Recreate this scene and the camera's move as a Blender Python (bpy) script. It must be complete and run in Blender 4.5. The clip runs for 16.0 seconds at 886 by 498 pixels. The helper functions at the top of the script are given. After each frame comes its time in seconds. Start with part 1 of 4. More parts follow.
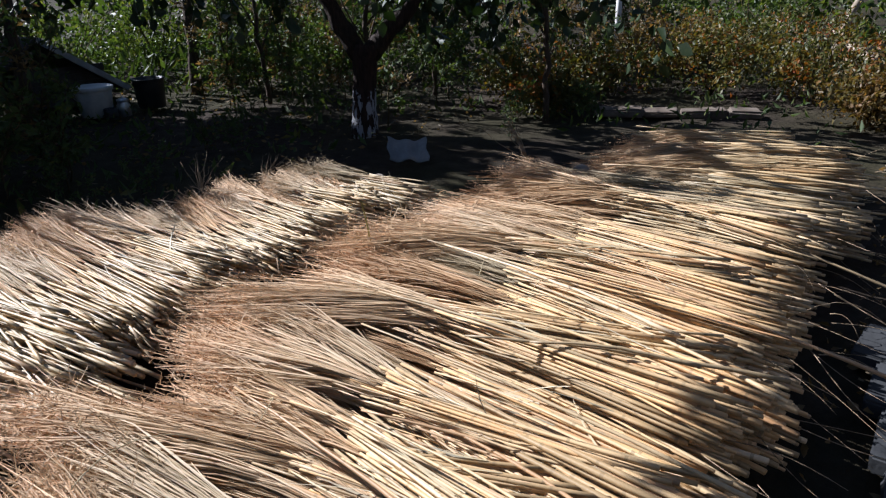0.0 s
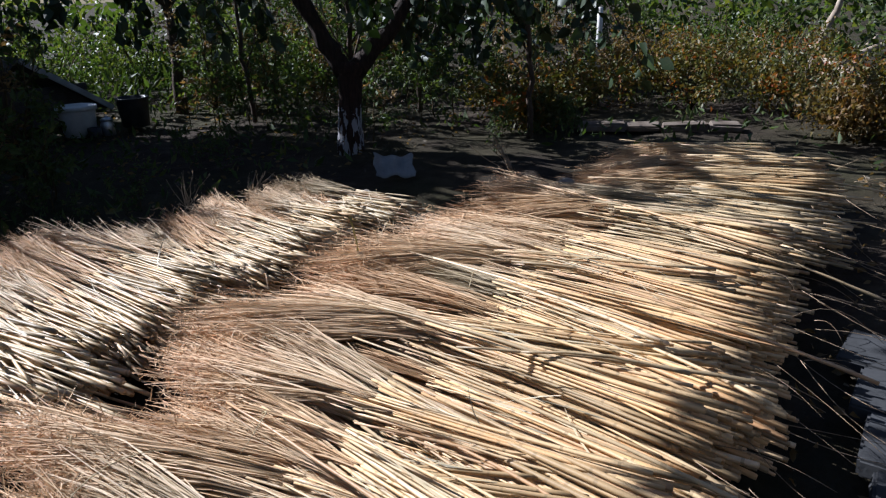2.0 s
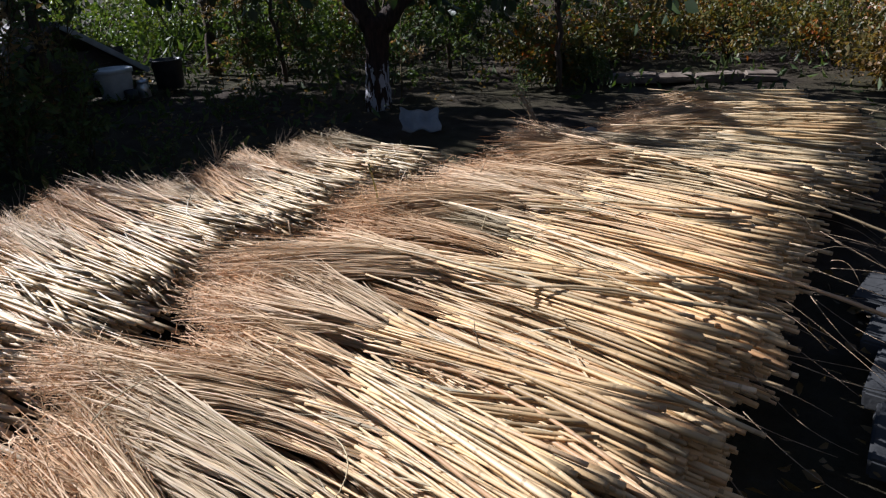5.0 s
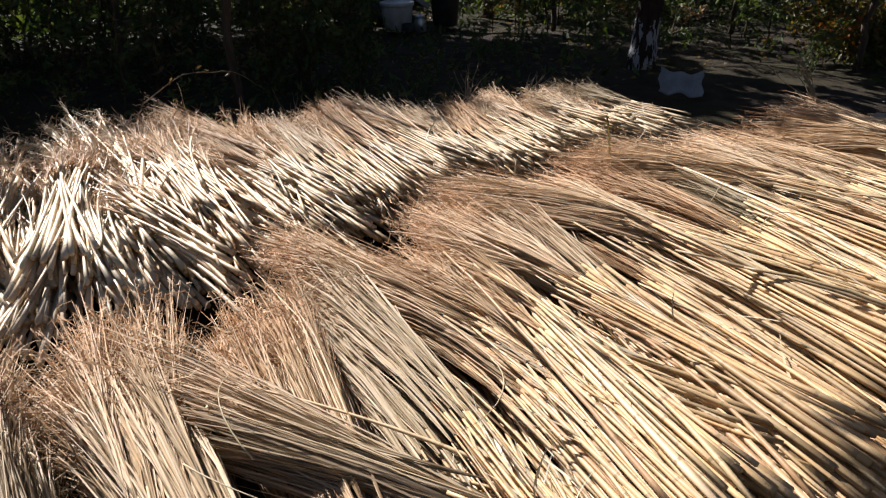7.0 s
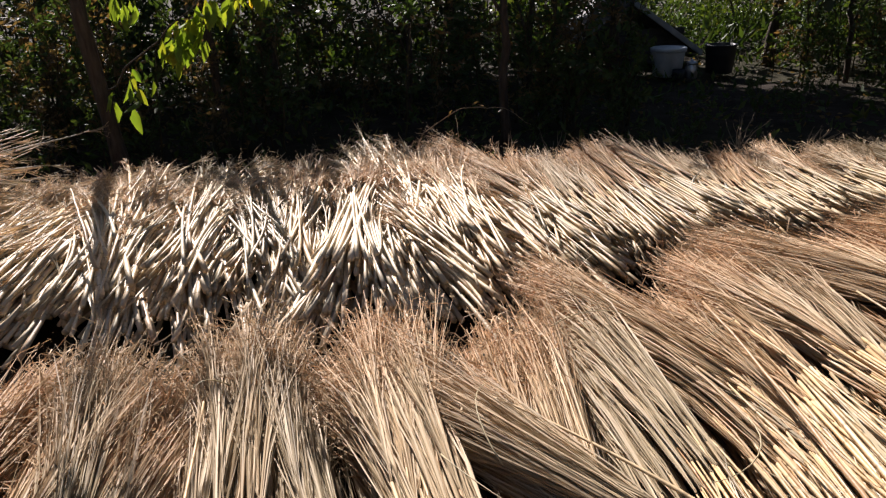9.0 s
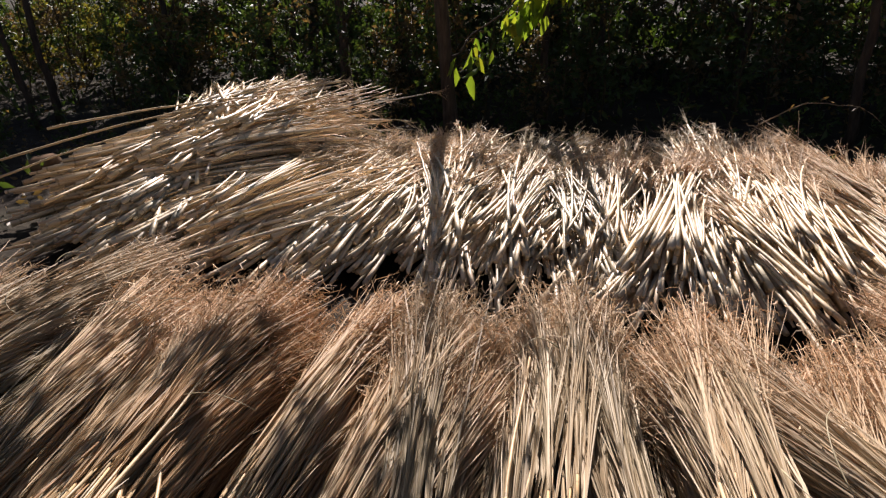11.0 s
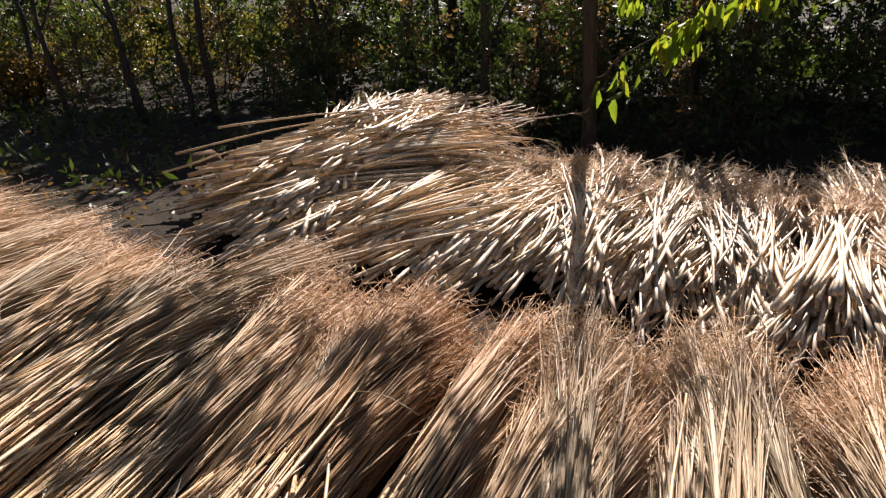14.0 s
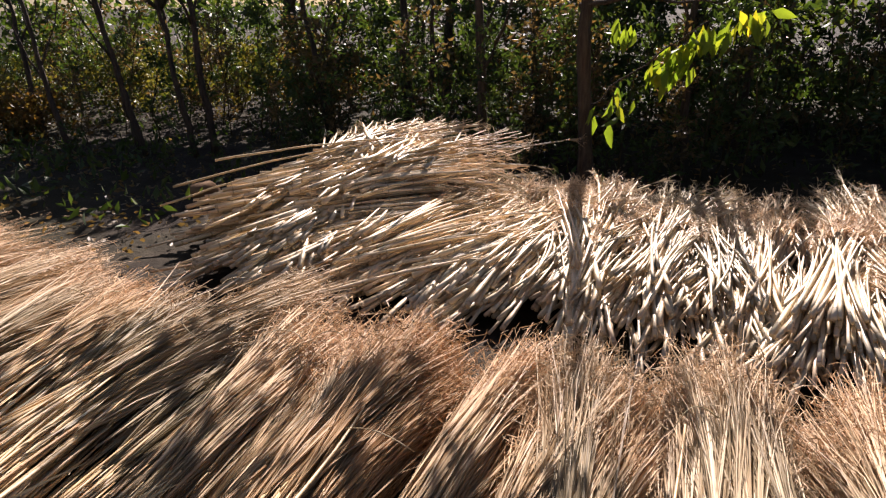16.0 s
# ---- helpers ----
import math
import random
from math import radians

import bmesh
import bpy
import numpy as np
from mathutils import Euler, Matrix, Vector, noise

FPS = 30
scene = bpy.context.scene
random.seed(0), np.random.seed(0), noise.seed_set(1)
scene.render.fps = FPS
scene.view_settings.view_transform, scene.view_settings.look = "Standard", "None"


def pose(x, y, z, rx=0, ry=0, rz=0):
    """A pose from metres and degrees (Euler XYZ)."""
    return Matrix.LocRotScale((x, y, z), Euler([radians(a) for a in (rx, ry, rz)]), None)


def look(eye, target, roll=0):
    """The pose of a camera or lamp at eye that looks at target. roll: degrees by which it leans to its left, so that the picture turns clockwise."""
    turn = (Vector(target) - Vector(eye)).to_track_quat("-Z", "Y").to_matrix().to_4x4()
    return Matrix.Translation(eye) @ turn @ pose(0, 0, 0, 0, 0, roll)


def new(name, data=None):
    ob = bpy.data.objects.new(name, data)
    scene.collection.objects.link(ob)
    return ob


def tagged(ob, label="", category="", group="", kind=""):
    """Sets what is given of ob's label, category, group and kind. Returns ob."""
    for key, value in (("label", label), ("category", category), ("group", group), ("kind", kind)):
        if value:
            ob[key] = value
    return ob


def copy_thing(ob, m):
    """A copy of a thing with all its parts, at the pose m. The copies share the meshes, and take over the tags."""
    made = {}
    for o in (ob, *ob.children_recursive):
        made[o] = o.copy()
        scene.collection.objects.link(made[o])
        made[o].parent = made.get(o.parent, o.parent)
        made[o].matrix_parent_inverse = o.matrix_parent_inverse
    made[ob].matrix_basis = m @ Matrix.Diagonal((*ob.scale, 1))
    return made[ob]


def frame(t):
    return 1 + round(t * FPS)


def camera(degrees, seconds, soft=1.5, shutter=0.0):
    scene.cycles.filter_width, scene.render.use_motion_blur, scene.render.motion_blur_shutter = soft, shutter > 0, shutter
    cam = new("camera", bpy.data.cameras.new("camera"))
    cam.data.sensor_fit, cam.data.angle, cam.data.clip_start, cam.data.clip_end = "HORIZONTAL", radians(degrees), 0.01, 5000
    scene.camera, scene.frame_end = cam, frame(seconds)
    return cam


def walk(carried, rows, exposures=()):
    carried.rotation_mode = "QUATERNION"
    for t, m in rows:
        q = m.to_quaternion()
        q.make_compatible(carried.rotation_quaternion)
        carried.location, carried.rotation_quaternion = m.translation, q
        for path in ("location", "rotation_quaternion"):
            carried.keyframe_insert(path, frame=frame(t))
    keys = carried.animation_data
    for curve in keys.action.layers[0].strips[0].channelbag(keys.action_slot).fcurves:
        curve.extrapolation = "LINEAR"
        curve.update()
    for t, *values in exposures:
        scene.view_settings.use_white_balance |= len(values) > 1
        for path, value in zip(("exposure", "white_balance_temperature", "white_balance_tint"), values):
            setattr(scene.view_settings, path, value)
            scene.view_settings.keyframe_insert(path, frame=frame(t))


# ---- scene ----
cam = camera(65.2, 16.0, soft=1.25)
PATH = [
    (0, (0.507, 0.943, 1.293), (2.02, 2.017, 0.547), -1.7),
    (0.5, (0.496, 0.941, 1.295), (2.023, 2.015, 0.575), -2.1),
    (1, (0.494, 0.944, 1.305), (2.001, 2.095, 0.67), -3.4),
    (1.5, (0.493, 0.94, 1.296), (2.024, 2.043, 0.631), -2.5),
    (2, (0.484, 0.944, 1.287), (2.036, 1.992, 0.584), -2.0),
    (2.5, (0.491, 0.932, 1.277), (2.039, 1.98, 0.566), -3.2),
    (3, (0.502, 0.92, 1.251), (2.056, 1.902, 0.464), -3.2),
    (3.5, (0.49, 0.884, 1.262), (2.027, 1.923, 0.515), -3.9),
    (3.7, (0.467, 0.849, 1.265), (2.025, 1.859, 0.522), -3.0),
    (5.8, (0.479, 0.831, 1.207), (1.867, 2.01, 0.38), -4.0),
    (6, (0.491, 0.851, 1.203), (1.867, 2.034, 0.362), -3.7),
    (6.5, (0.504, 0.853, 1.185), (1.666, 2.208, 0.282), -3.5),
    (7, (0.53, 0.771, 1.174), (1.457, 2.314, 0.302), -1.4),
    (7.5, (0.518, 0.71, 1.151), (1.228, 2.352, 0.257), -0.8),
    (8, (0.481, 0.708, 1.173), (1.021, 2.454, 0.36), -2.5),
    (8.5, (0.451, 0.72, 1.185), (0.859, 2.515, 0.402), -2.0),
    (9, (0.441, 0.725, 1.19), (0.767, 2.551, 0.44), -2.3),
    (9.5, (0.421, 0.715, 1.189), (0.671, 2.552, 0.438), -1.9),
    (10, (0.356, 0.703, 1.201), (0.352, 2.566, 0.474), -1.9),
    (10.2, (0.334, 0.699, 1.202), (0.213, 2.553, 0.461), -1.8),
    (12.3, (0.192, 0.672, 1.218), (-0.383, 2.414, 0.42), -1.6),
    (12.5, (0.185, 0.667, 1.222), (-0.396, 2.409, 0.429), -1.5),
    (13, (0.166, 0.661, 1.226), (-0.512, 2.372, 0.443), -1.8),
    (13.5, (0.158, 0.656, 1.228), (-0.524, 2.372, 0.459), -0.9),
    (14, (0.13, 0.627, 1.225), (-0.597, 2.337, 0.486), -0.2),
    (14.5, (0.119, 0.642, 1.223), (-0.7, 2.311, 0.486), -1.3),
    (15, (0.126, 0.639, 1.226), (-0.705, 2.307, 0.498), -1.5),
    (15.5, (0.14, 0.645, 1.235), (-0.627, 2.354, 0.534), -0.9),
    (16, (0.143, 0.643, 1.245), (-0.596, 2.374, 0.571), -1.1),
]
SUN_POWER, SKY_POWER, STOPS = 5.0, 0.03, 1.0
LOOK = [(0.0, STOPS + 0.1, 5350, 13), (3.5, STOPS + 0.1, 5200, 13), (5.8, STOPS + 0.0, 5650, 14), (7.0, STOPS + 0.10, 5900, 14), (9.0, STOPS + 0.03, 6060, 16), (12.5, STOPS + 0.02, 6150, 18), (15.0, STOPS + 0.46, 6300, 21), (16.0, STOPS + 0.46, 6320, 21)]
walk(cam, [(t, look(eye, target, roll)) for t, eye, target, roll in PATH], LOOK)

# ---------------------------------------------------------------- world, sun
SUN_DIR = Vector((-0.20, 0.98, math.tan(radians(35)))).normalized()
world = bpy.data.worlds.new("sky")
scene.world = world
world.use_nodes = True
wn = world.node_tree.nodes
wl = world.node_tree.links
sky = wn.new("ShaderNodeTexSky")
sky.sky_type = "NISHITA"
sky.sun_disc = False
sky.sun_elevation = radians(35)
sky.sun_rotation = radians(-11.5)
wn["Background"].inputs["Strength"].default_value = SKY_POWER
wl.new(sky.outputs["Color"], wn["Background"].inputs["Color"])
sun = new("sun", bpy.data.lights.new("sun", "SUN"))
sun.data.energy = SUN_POWER
sun.data.angle = radians(0.53)
sun.data.color = (1.0, 0.92, 0.82)
sun.matrix_world = look(SUN_DIR * 30, (0, 0, 0))


# ---------------------------------------------------------------- materials
class Mat:
    """A node material with short ways to add nodes."""

    def __init__(self, name):
        self.m = bpy.data.materials.new(name)
        self.m.use_nodes = True
        self.n = self.m.node_tree.nodes
        self.l = self.m.node_tree.links
        self.bsdf = self.n["Principled BSDF"]
        self.out = self.n["Material Output"]

    def put(self, socket, value):
        if isinstance(value, bpy.types.NodeSocket):
            self.l.new(value, socket)
        elif isinstance(value, (tuple, list)) and len(value) == 3 and socket.type == "RGBA":
            socket.default_value = (*value, 1)
        else:
            socket.default_value = value

    def attr(self, name):
        a = self.n.new("ShaderNodeAttribute")
        a.attribute_name = name
        return a.outputs["Fac"]

    def island(self):
        return self.n.new("ShaderNodeNewGeometry").outputs["Random Per Island"]

    def ob_random(self):
        return self.n.new("ShaderNodeObjectInfo").outputs["Random"]

    def coords(self):
        return self.n.new("ShaderNodeTexCoord").outputs["Object"]

    def world_pos(self):
        return self.n.new("ShaderNodeNewGeometry").outputs["Position"]

    def noise(self, scale, detail=4, vector=None, rough=0.55):
        t = self.n.new("ShaderNodeTexNoise")
        t.inputs["Scale"].default_value = scale
        t.inputs["Detail"].default_value = detail
        t.inputs["Roughness"].default_value = rough
        if vector is not None:
            self.l.new(vector, t.inputs["Vector"])
        return t.outputs["Fac"]

    def stretch(self, vector, s):
        t = self.n.new("ShaderNodeMapping")
        self.l.new(vector, t.inputs["Vector"])
        t.inputs["Scale"].default_value = s
        return t.outputs["Vector"]

    def math(self, op, a, b=0.0, c=0.0):
        t = self.n.new("ShaderNodeMath")
        t.operation = op
        for i, v in enumerate((a, b, c)):
            self.put(t.inputs[i], v)
        return t.outputs[0]

    def ramp(self, fac, stops):
        t = self.n.new("ShaderNodeValToRGB")
        el = t.color_ramp.elements
        while len(el) < len(stops):
            el.new(0.5)
        for e, (p, c) in zip(el, stops):
            e.position = p
            e.color = (*c, 1)
        self.put(t.inputs["Fac"], fac)
        return t.outputs["Color"]

    def mix(self, fac, a, b, how="MIX"):
        t = self.n.new("ShaderNodeMix")
        t.data_type = "RGBA"
        t.blend_type = how
        self.put(t.inputs[0], fac)
        self.put(t.inputs[6], a)
        self.put(t.inputs[7], b)
        return t.outputs[2]

    def bump(self, height, strength=0.4, distance=0.01):
        t = self.n.new("ShaderNodeBump")
        t.inputs["Strength"].default_value = strength
        t.inputs["Distance"].default_value = distance
        self.put(t.inputs["Height"], height)
        self.l.new(t.outputs[0], self.bsdf.inputs["Normal"])

    def set(self, color=None, rough=None, metal=None, spec=None):
        for key, v in (("Base Color", color), ("Roughness", rough), ("Metallic", metal), ("Specular IOR Level", spec)):
            if v is not None:
                self.put(self.bsdf.inputs[key], v)
        return self

    def translucent(self, color, amount):
        t = self.n.new("ShaderNodeBsdfTranslucent")
        self.put(t.inputs["Color"], color)
        x = self.n.new("ShaderNodeMixShader")
        x.inputs[0].default_value = amount
        self.l.new(self.bsdf.outputs[0], x.inputs[1])
        self.l.new(t.outputs[0], x.inputs[2])
        self.l.new(x.outputs[0], self.out.inputs["Surface"])
        return self


def reed_material(name, butt, middle, top, single=False, clean=0.0):
    """Dry cane: paler at the butt, dark rings at the nodes, each stalk with its own tint."""
    k = Mat(name)
    along = k.attr("along")
    rnd = k.ob_random() if single else k.island()
    c = k.ramp(along, [(0.0, butt), (0.38, butt), (0.62, middle), (0.95, top)])
    tint = k.ramp(rnd, [(0.0, (0.42, 0.39, 0.31)), (0.12, (0.66, 0.61, 0.48)), (0.28, (0.95, 0.87, 0.70)), (0.55, (1.0, 0.93, 0.74)), (0.72, (1.12, 0.97, 0.70)),
                        (0.86, (0.66, 0.48, 0.33)), (0.97, (1.18, 1.14, 1.05))])
    c = k.mix(1.0 - 0.5 * clean, c, tint, "MULTIPLY")
    if not single:
        each = k.ramp(k.ob_random(), [(0.0, (0.74, 0.74, 0.69)), (0.30, (0.98, 0.96, 0.92)), (0.7, (1.05, 0.98, 0.88)), (1.0, (0.88, 0.80, 0.68))])
        c = k.mix(1.0, c, each, "MULTIPLY")
    ring = k.math("FRACT", k.math("ADD", k.math("MULTIPLY", along, 9.0), k.math("MULTIPLY", rnd, 7.0)))
    ring = k.math("LESS_THAN", ring, 0.06)
    c = k.mix(k.math("MULTIPLY", ring, 0.55), c, (0.20, 0.13, 0.06))
    stain = k.noise(22.0, 3, k.world_pos())
    c = k.mix(k.ramp(stain, [(0.52, (0, 0, 0)), (0.72, (0.30 - 0.2 * clean,) * 3)]), c, (0.27, 0.20, 0.12))
    fine = k.noise(160.0, 2, k.world_pos())
    c = k.mix(k.math("MULTIPLY", fine, 0.35), c, (0.30, 0.24, 0.15))
    k.set(color=c, rough=k.math("ADD", 0.36, k.math("MULTIPLY", fine, 0.25)), spec=0.45)
    k.bump(fine, 0.25, 0.002)
    return k.m


REED_BUTT, REED_MID, REED_TOP = (0.70, 0.55, 0.375), (0.60, 0.475, 0.335), (0.48, 0.355, 0.25)
M_REED = reed_material("dry_reed", REED_BUTT, REED_MID, REED_TOP)
M_REED_ONE = reed_material("dry_reed_loose", (0.70, 0.55, 0.37), (0.59, 0.46, 0.32), (0.44, 0.32, 0.22), single=True)
# Greyer copy of dry_reed; tree shade on the far sheaves is put into its colour.
M_REED_GREY = reed_material("shade_grey_reed", (0.58, 0.49, 0.36), (0.48, 0.41, 0.31), (0.43, 0.34, 0.25))
# Paler and more even than dry_reed, for the back row's left part and the pile.
M_REED_PALE = reed_material("pale_reed", (0.84, 0.73, 0.58), (0.78, 0.67, 0.53), (0.64, 0.52, 0.40), clean=0.7)


def plume_material(name, base, middle, outer, tip, patch):
    k = Mat(name)
    r = k.island()
    c = k.ramp(k.attr("along"), [(0.0, base), (0.6, middle), (0.86, outer), (1.0, tip)])
    c = k.mix(1.0, c, k.ramp(r, [(0.0, (0.42, 0.38, 0.32)), (0.25, (0.80, 0.74, 0.64)), (0.6, (1.0, 0.95, 0.88)), (1.0, (1.22, 1.16, 1.08))]), "MULTIPLY")
    c = k.mix(1.0, c, k.ramp(k.ob_random(), [(0.0, (0.60, 0.61, 0.56)), (0.3, (0.93, 0.93, 0.90)), (0.6, (1.08, 1.02, 0.95)), (0.82, (1.02, 0.93, 0.82)), (1.0, (0.80, 0.66, 0.52))]), "MULTIPLY")
    broad = k.noise(3.0, 2, k.world_pos())
    c = k.mix(k.ramp(broad, [(0.50, (0, 0, 0)), (0.70, (patch, patch, patch))]), c, (0.45, 0.25, 0.12))
    k.set(color=c, rough=0.6, spec=0.25)
    k.translucent(c, 0.2)
    return k.m


M_PLUME = plume_material("broom_threads", (0.57, 0.48, 0.345), (0.56, 0.46, 0.33), (0.58, 0.45, 0.31), (0.57, 0.38, 0.235), 0.28)
# Paler threads for back row and pile, with the sun's glare put into the colour.
M_PLUME_PALE = plume_material("glare_pale_broom_threads", (0.72, 0.62, 0.48), (0.70, 0.60, 0.46), (0.64, 0.51, 0.37), (0.56, 0.42, 0.29), 0.12)


def strand_material():
    k = Mat("reed_leaf_strand")
    r = k.island()
    c = k.ramp(r, [(0.0, (0.22, 0.20, 0.14)), (0.3, (0.40, 0.33, 0.22)), (0.65, (0.55, 0.45, 0.26)), (1.0, (0.66, 0.58, 0.42))])
    k.set(color=c, rough=0.5, spec=0.35)
    k.translucent(c, 0.15)
    return k.m


M_STRAND = strand_material()


def soil_material():
    k = Mat("garden_soil")
    p = k.world_pos()
    big = k.noise(0.55, 4, p)
    mid = k.noise(6.0, 6, p, 0.65)
    fine = k.noise(55.0, 5, p, 0.7)
    c = k.ramp(mid, [(0.25, (0.016, 0.012, 0.009)), (0.55, (0.042, 0.032, 0.024)), (0.8, (0.085, 0.068, 0.05))])
    far = k.ramp(big, [(0.40, (0, 0, 0)), (0.62, (0.65, 0.65, 0.65))])
    c = k.mix(far, c, k.ramp(fine, [(0.3, (0.022, 0.026, 0.010)), (0.7, (0.058, 0.052, 0.024))]))
    k.set(color=c, rough=0.95, spec=0.1)
    k.bump(k.math("ADD", mid, k.math("MULTIPLY", fine, 0.5)), 0.9, 0.03)
    return k.m


M_SOIL = soil_material()


def leaf_material(name, stops, trans, glow=0.45, rough=0.5):
    k = Mat(name)
    r = k.island()
    patch = k.math("MULTIPLY", k.math("SUBTRACT", k.noise(2.6, 3, k.world_pos()), 0.5), 1.5)
    r = k.math("ADD", k.math("MULTIPLY", r, 0.5), k.math("ADD", patch, 0.24))
    r.node.use_clamp = True
    c = k.ramp(r, stops)
    c = k.mix(k.math("MULTIPLY", k.noise(40.0, 3, k.coords()), 0.4), c, tuple(v * 0.45 for v in stops[0][1]))
    k.set(color=c, rough=rough, spec=0.35)
    k.translucent(k.mix(1.0, c, trans, "MULTIPLY"), glow)
    return k.m


GREEN_TRANS = (1.5, 1.7, 0.6)
M_LEAF = leaf_material("tree_leaf", [(0.0, (0.020, 0.040, 0.012)), (0.5, (0.040, 0.075, 0.020)), (0.9, (0.075, 0.11, 0.025)), (1.0, (0.09, 0.09, 0.025))], GREEN_TRANS, 0.12)
# Darker copy of tree_leaf: the hanging leaves' unlit side is put into the colour.
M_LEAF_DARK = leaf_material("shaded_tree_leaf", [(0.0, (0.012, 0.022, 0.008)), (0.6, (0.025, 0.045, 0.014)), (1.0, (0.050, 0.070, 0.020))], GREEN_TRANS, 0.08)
M_LEAF_YELLOW = leaf_material("yellowing_leaf", [(0.0, (0.10, 0.16, 0.02)), (0.45, (0.19, 0.24, 0.03)), (0.78, (0.40, 0.33, 0.03)), (1.0, (0.50, 0.22, 0.03))], (1.6, 1.6, 0.6), 0.6)
M_WEED = leaf_material("weed_leaf", [(0.0, (0.028, 0.046, 0.014)), (0.55, (0.065, 0.095, 0.026)), (0.85, (0.11, 0.12, 0.036)), (1.0, (0.16, 0.095, 0.035))], GREEN_TRANS, 0.25, 0.65)
M_WEED_DRY = leaf_material("dry_weed_leaf", [(0.0, (0.07, 0.052, 0.025)), (0.5, (0.16, 0.115, 0.052)), (0.8, (0.23, 0.145, 0.06)), (1.0, (0.11, 0.13, 0.035))], (1.5, 1.3, 0.7), 0.35)
M_BUSH = leaf_material("shrub_leaf", [(0.0, (0.030, 0.042, 0.012)), (0.42, (0.085, 0.090, 0.018)), (0.66, (0.15, 0.105, 0.018)), (0.82, (0.25, 0.085, 0.012)), (1.0, (0.28, 0.060, 0.012))], (1.5, 1.35, 0.6), 0.32)
M_BUSH_OLIVE = leaf_material("olive_shrub_leaf", [(0.0, (0.055, 0.075, 0.02)), (0.45, (0.14, 0.14, 0.032)), (0.8, (0.23, 0.18, 0.045)), (1.0, (0.28, 0.15, 0.04))], (1.5, 1.4, 0.6), 0.4)
M_BUSH_RED = leaf_material("rusty_shrub_leaf", [(0.0, (0.07, 0.07, 0.02)), (0.4, (0.13, 0.10, 0.03)), (0.8, (0.20, 0.10, 0.03)), (1.0, (0.16, 0.15, 0.04))], (1.5, 1.3, 0.6), 0.4)
M_FAR = leaf_material("sunny_far_leaf", [(0.0, (0.030, 0.052, 0.014)), (0.5, (0.065, 0.092, 0.022)), (0.85, (0.14, 0.14, 0.034)), (1.0, (0.21, 0.15, 0.05))], GREEN_TRANS, 0.38)


def bark_material(name, dark, light, limewash=0.0):
    k = Mat(name)
    p = k.coords()
    v = k.noise(14.0, 6, k.stretch(p, (3.0, 3.0, 0.5)), 0.65)
    c = k.ramp(v, [(0.3, dark), (0.7, light)])
    if limewash:
        z = k.n.new("ShaderNodeSeparateXYZ")
        k.l.new(p, z.inputs[0])
        edge = k.math("ADD", z.outputs[2], k.math("MULTIPLY", k.noise(7.0, 4, p), 0.5))
        wash = k.math("LESS_THAN", edge, limewash)
        patch = k.math("GREATER_THAN", k.noise(16.0, 4, k.stretch(p, (1.6, 1.6, 0.35))), 0.50)
        c = k.mix(k.math("MULTIPLY", wash, k.math("MULTIPLY", patch, 0.85)), c, (0.36, 0.36, 0.38))
    k.set(color=c, rough=0.9, spec=0.15)
    k.bump(v, 0.9, 0.02)
    return k.m


M_BARK = bark_material("limewashed_bark", (0.012, 0.009, 0.008), (0.050, 0.029, 0.022), 0.58)
M_BARK_LIMB = bark_material("dark_fruit_tree_bark", (0.012, 0.010, 0.009), (0.048, 0.034, 0.027))
M_BARK_THIN = bark_material("young_bark", (0.035, 0.025, 0.018), (0.10, 0.075, 0.055))
M_STEM = bark_material("weed_stem", (0.030, 0.026, 0.014), (0.11, 0.085, 0.04))
M_DRYSTEM = bark_material("dead_stem", (0.17, 0.12, 0.07), (0.40, 0.30, 0.20))


def plain_material(name, a, b, scale, rough, spec=0.4, metal=0.0, bump=0.2):
    k = Mat(name)
    v = k.noise(scale, 5, k.coords(), 0.6)
    w = k.noise(scale * 7, 4, k.coords(), 0.6)
    c = k.mix(k.math("MULTIPLY", w, 0.4), k.ramp(v, [(0.35, a), (0.68, b)]), tuple(x * 0.6 for x in a))
    k.set(color=c, rough=rough, spec=spec, metal=metal)
    k.bump(w, bump, 0.004)
    return k.m


M_BUCKET = plain_material("white_plastic", (0.48, 0.50, 0.50), (0.68, 0.70, 0.70), 6.0, 0.45)
M_TIN = plain_material("dull_metal", (0.50, 0.51, 0.53), (0.68, 0.69, 0.70), 9.0, 0.32, 0.5, 0.8)
M_DARK = plain_material("dark_enamel", (0.018, 0.020, 0.022), (0.05, 0.052, 0.055), 8.0, 0.5)
M_FIBRE = plain_material("fibre_cement", (0.17, 0.19, 0.21), (0.28, 0.30, 0.32), 9.0, 0.85, 0.2)
M_SLAB = plain_material("grey_concrete", (0.040, 0.041, 0.042), (0.070, 0.071, 0.073), 5.0, 1.0, 0.05, 0.0, 0.6)
M_BOARD = plain_material("weathered_board", (0.035, 0.032, 0.03), (0.09, 0.083, 0.08), 5.0, 0.7, 0.3)
M_BOARD_EDGE = plain_material("bleached_board_edge", (0.26, 0.27, 0.28), (0.42, 0.43, 0.44), 7.0, 0.7, 0.3)
M_STONE = plain_material("field_stone", (0.22, 0.19, 0.16), (0.42, 0.37, 0.31), 9.0, 0.9, 0.2, 0.0, 0.7)
M_CLAY = plain_material("brown_clay_stone", (0.13, 0.075, 0.04), (0.27, 0.16, 0.085), 9.0, 0.9, 0.15, 0.0, 0.7)
M_MUDWALL = plain_material("old_masonry", (0.09, 0.07, 0.055), (0.21, 0.175, 0.14), 6.0, 0.95, 0.1, 0.0, 0.9)
M_POST = plain_material("white_post_paint", (0.48, 0.47, 0.45), (0.75, 0.74, 0.72), 9.0, 0.6)
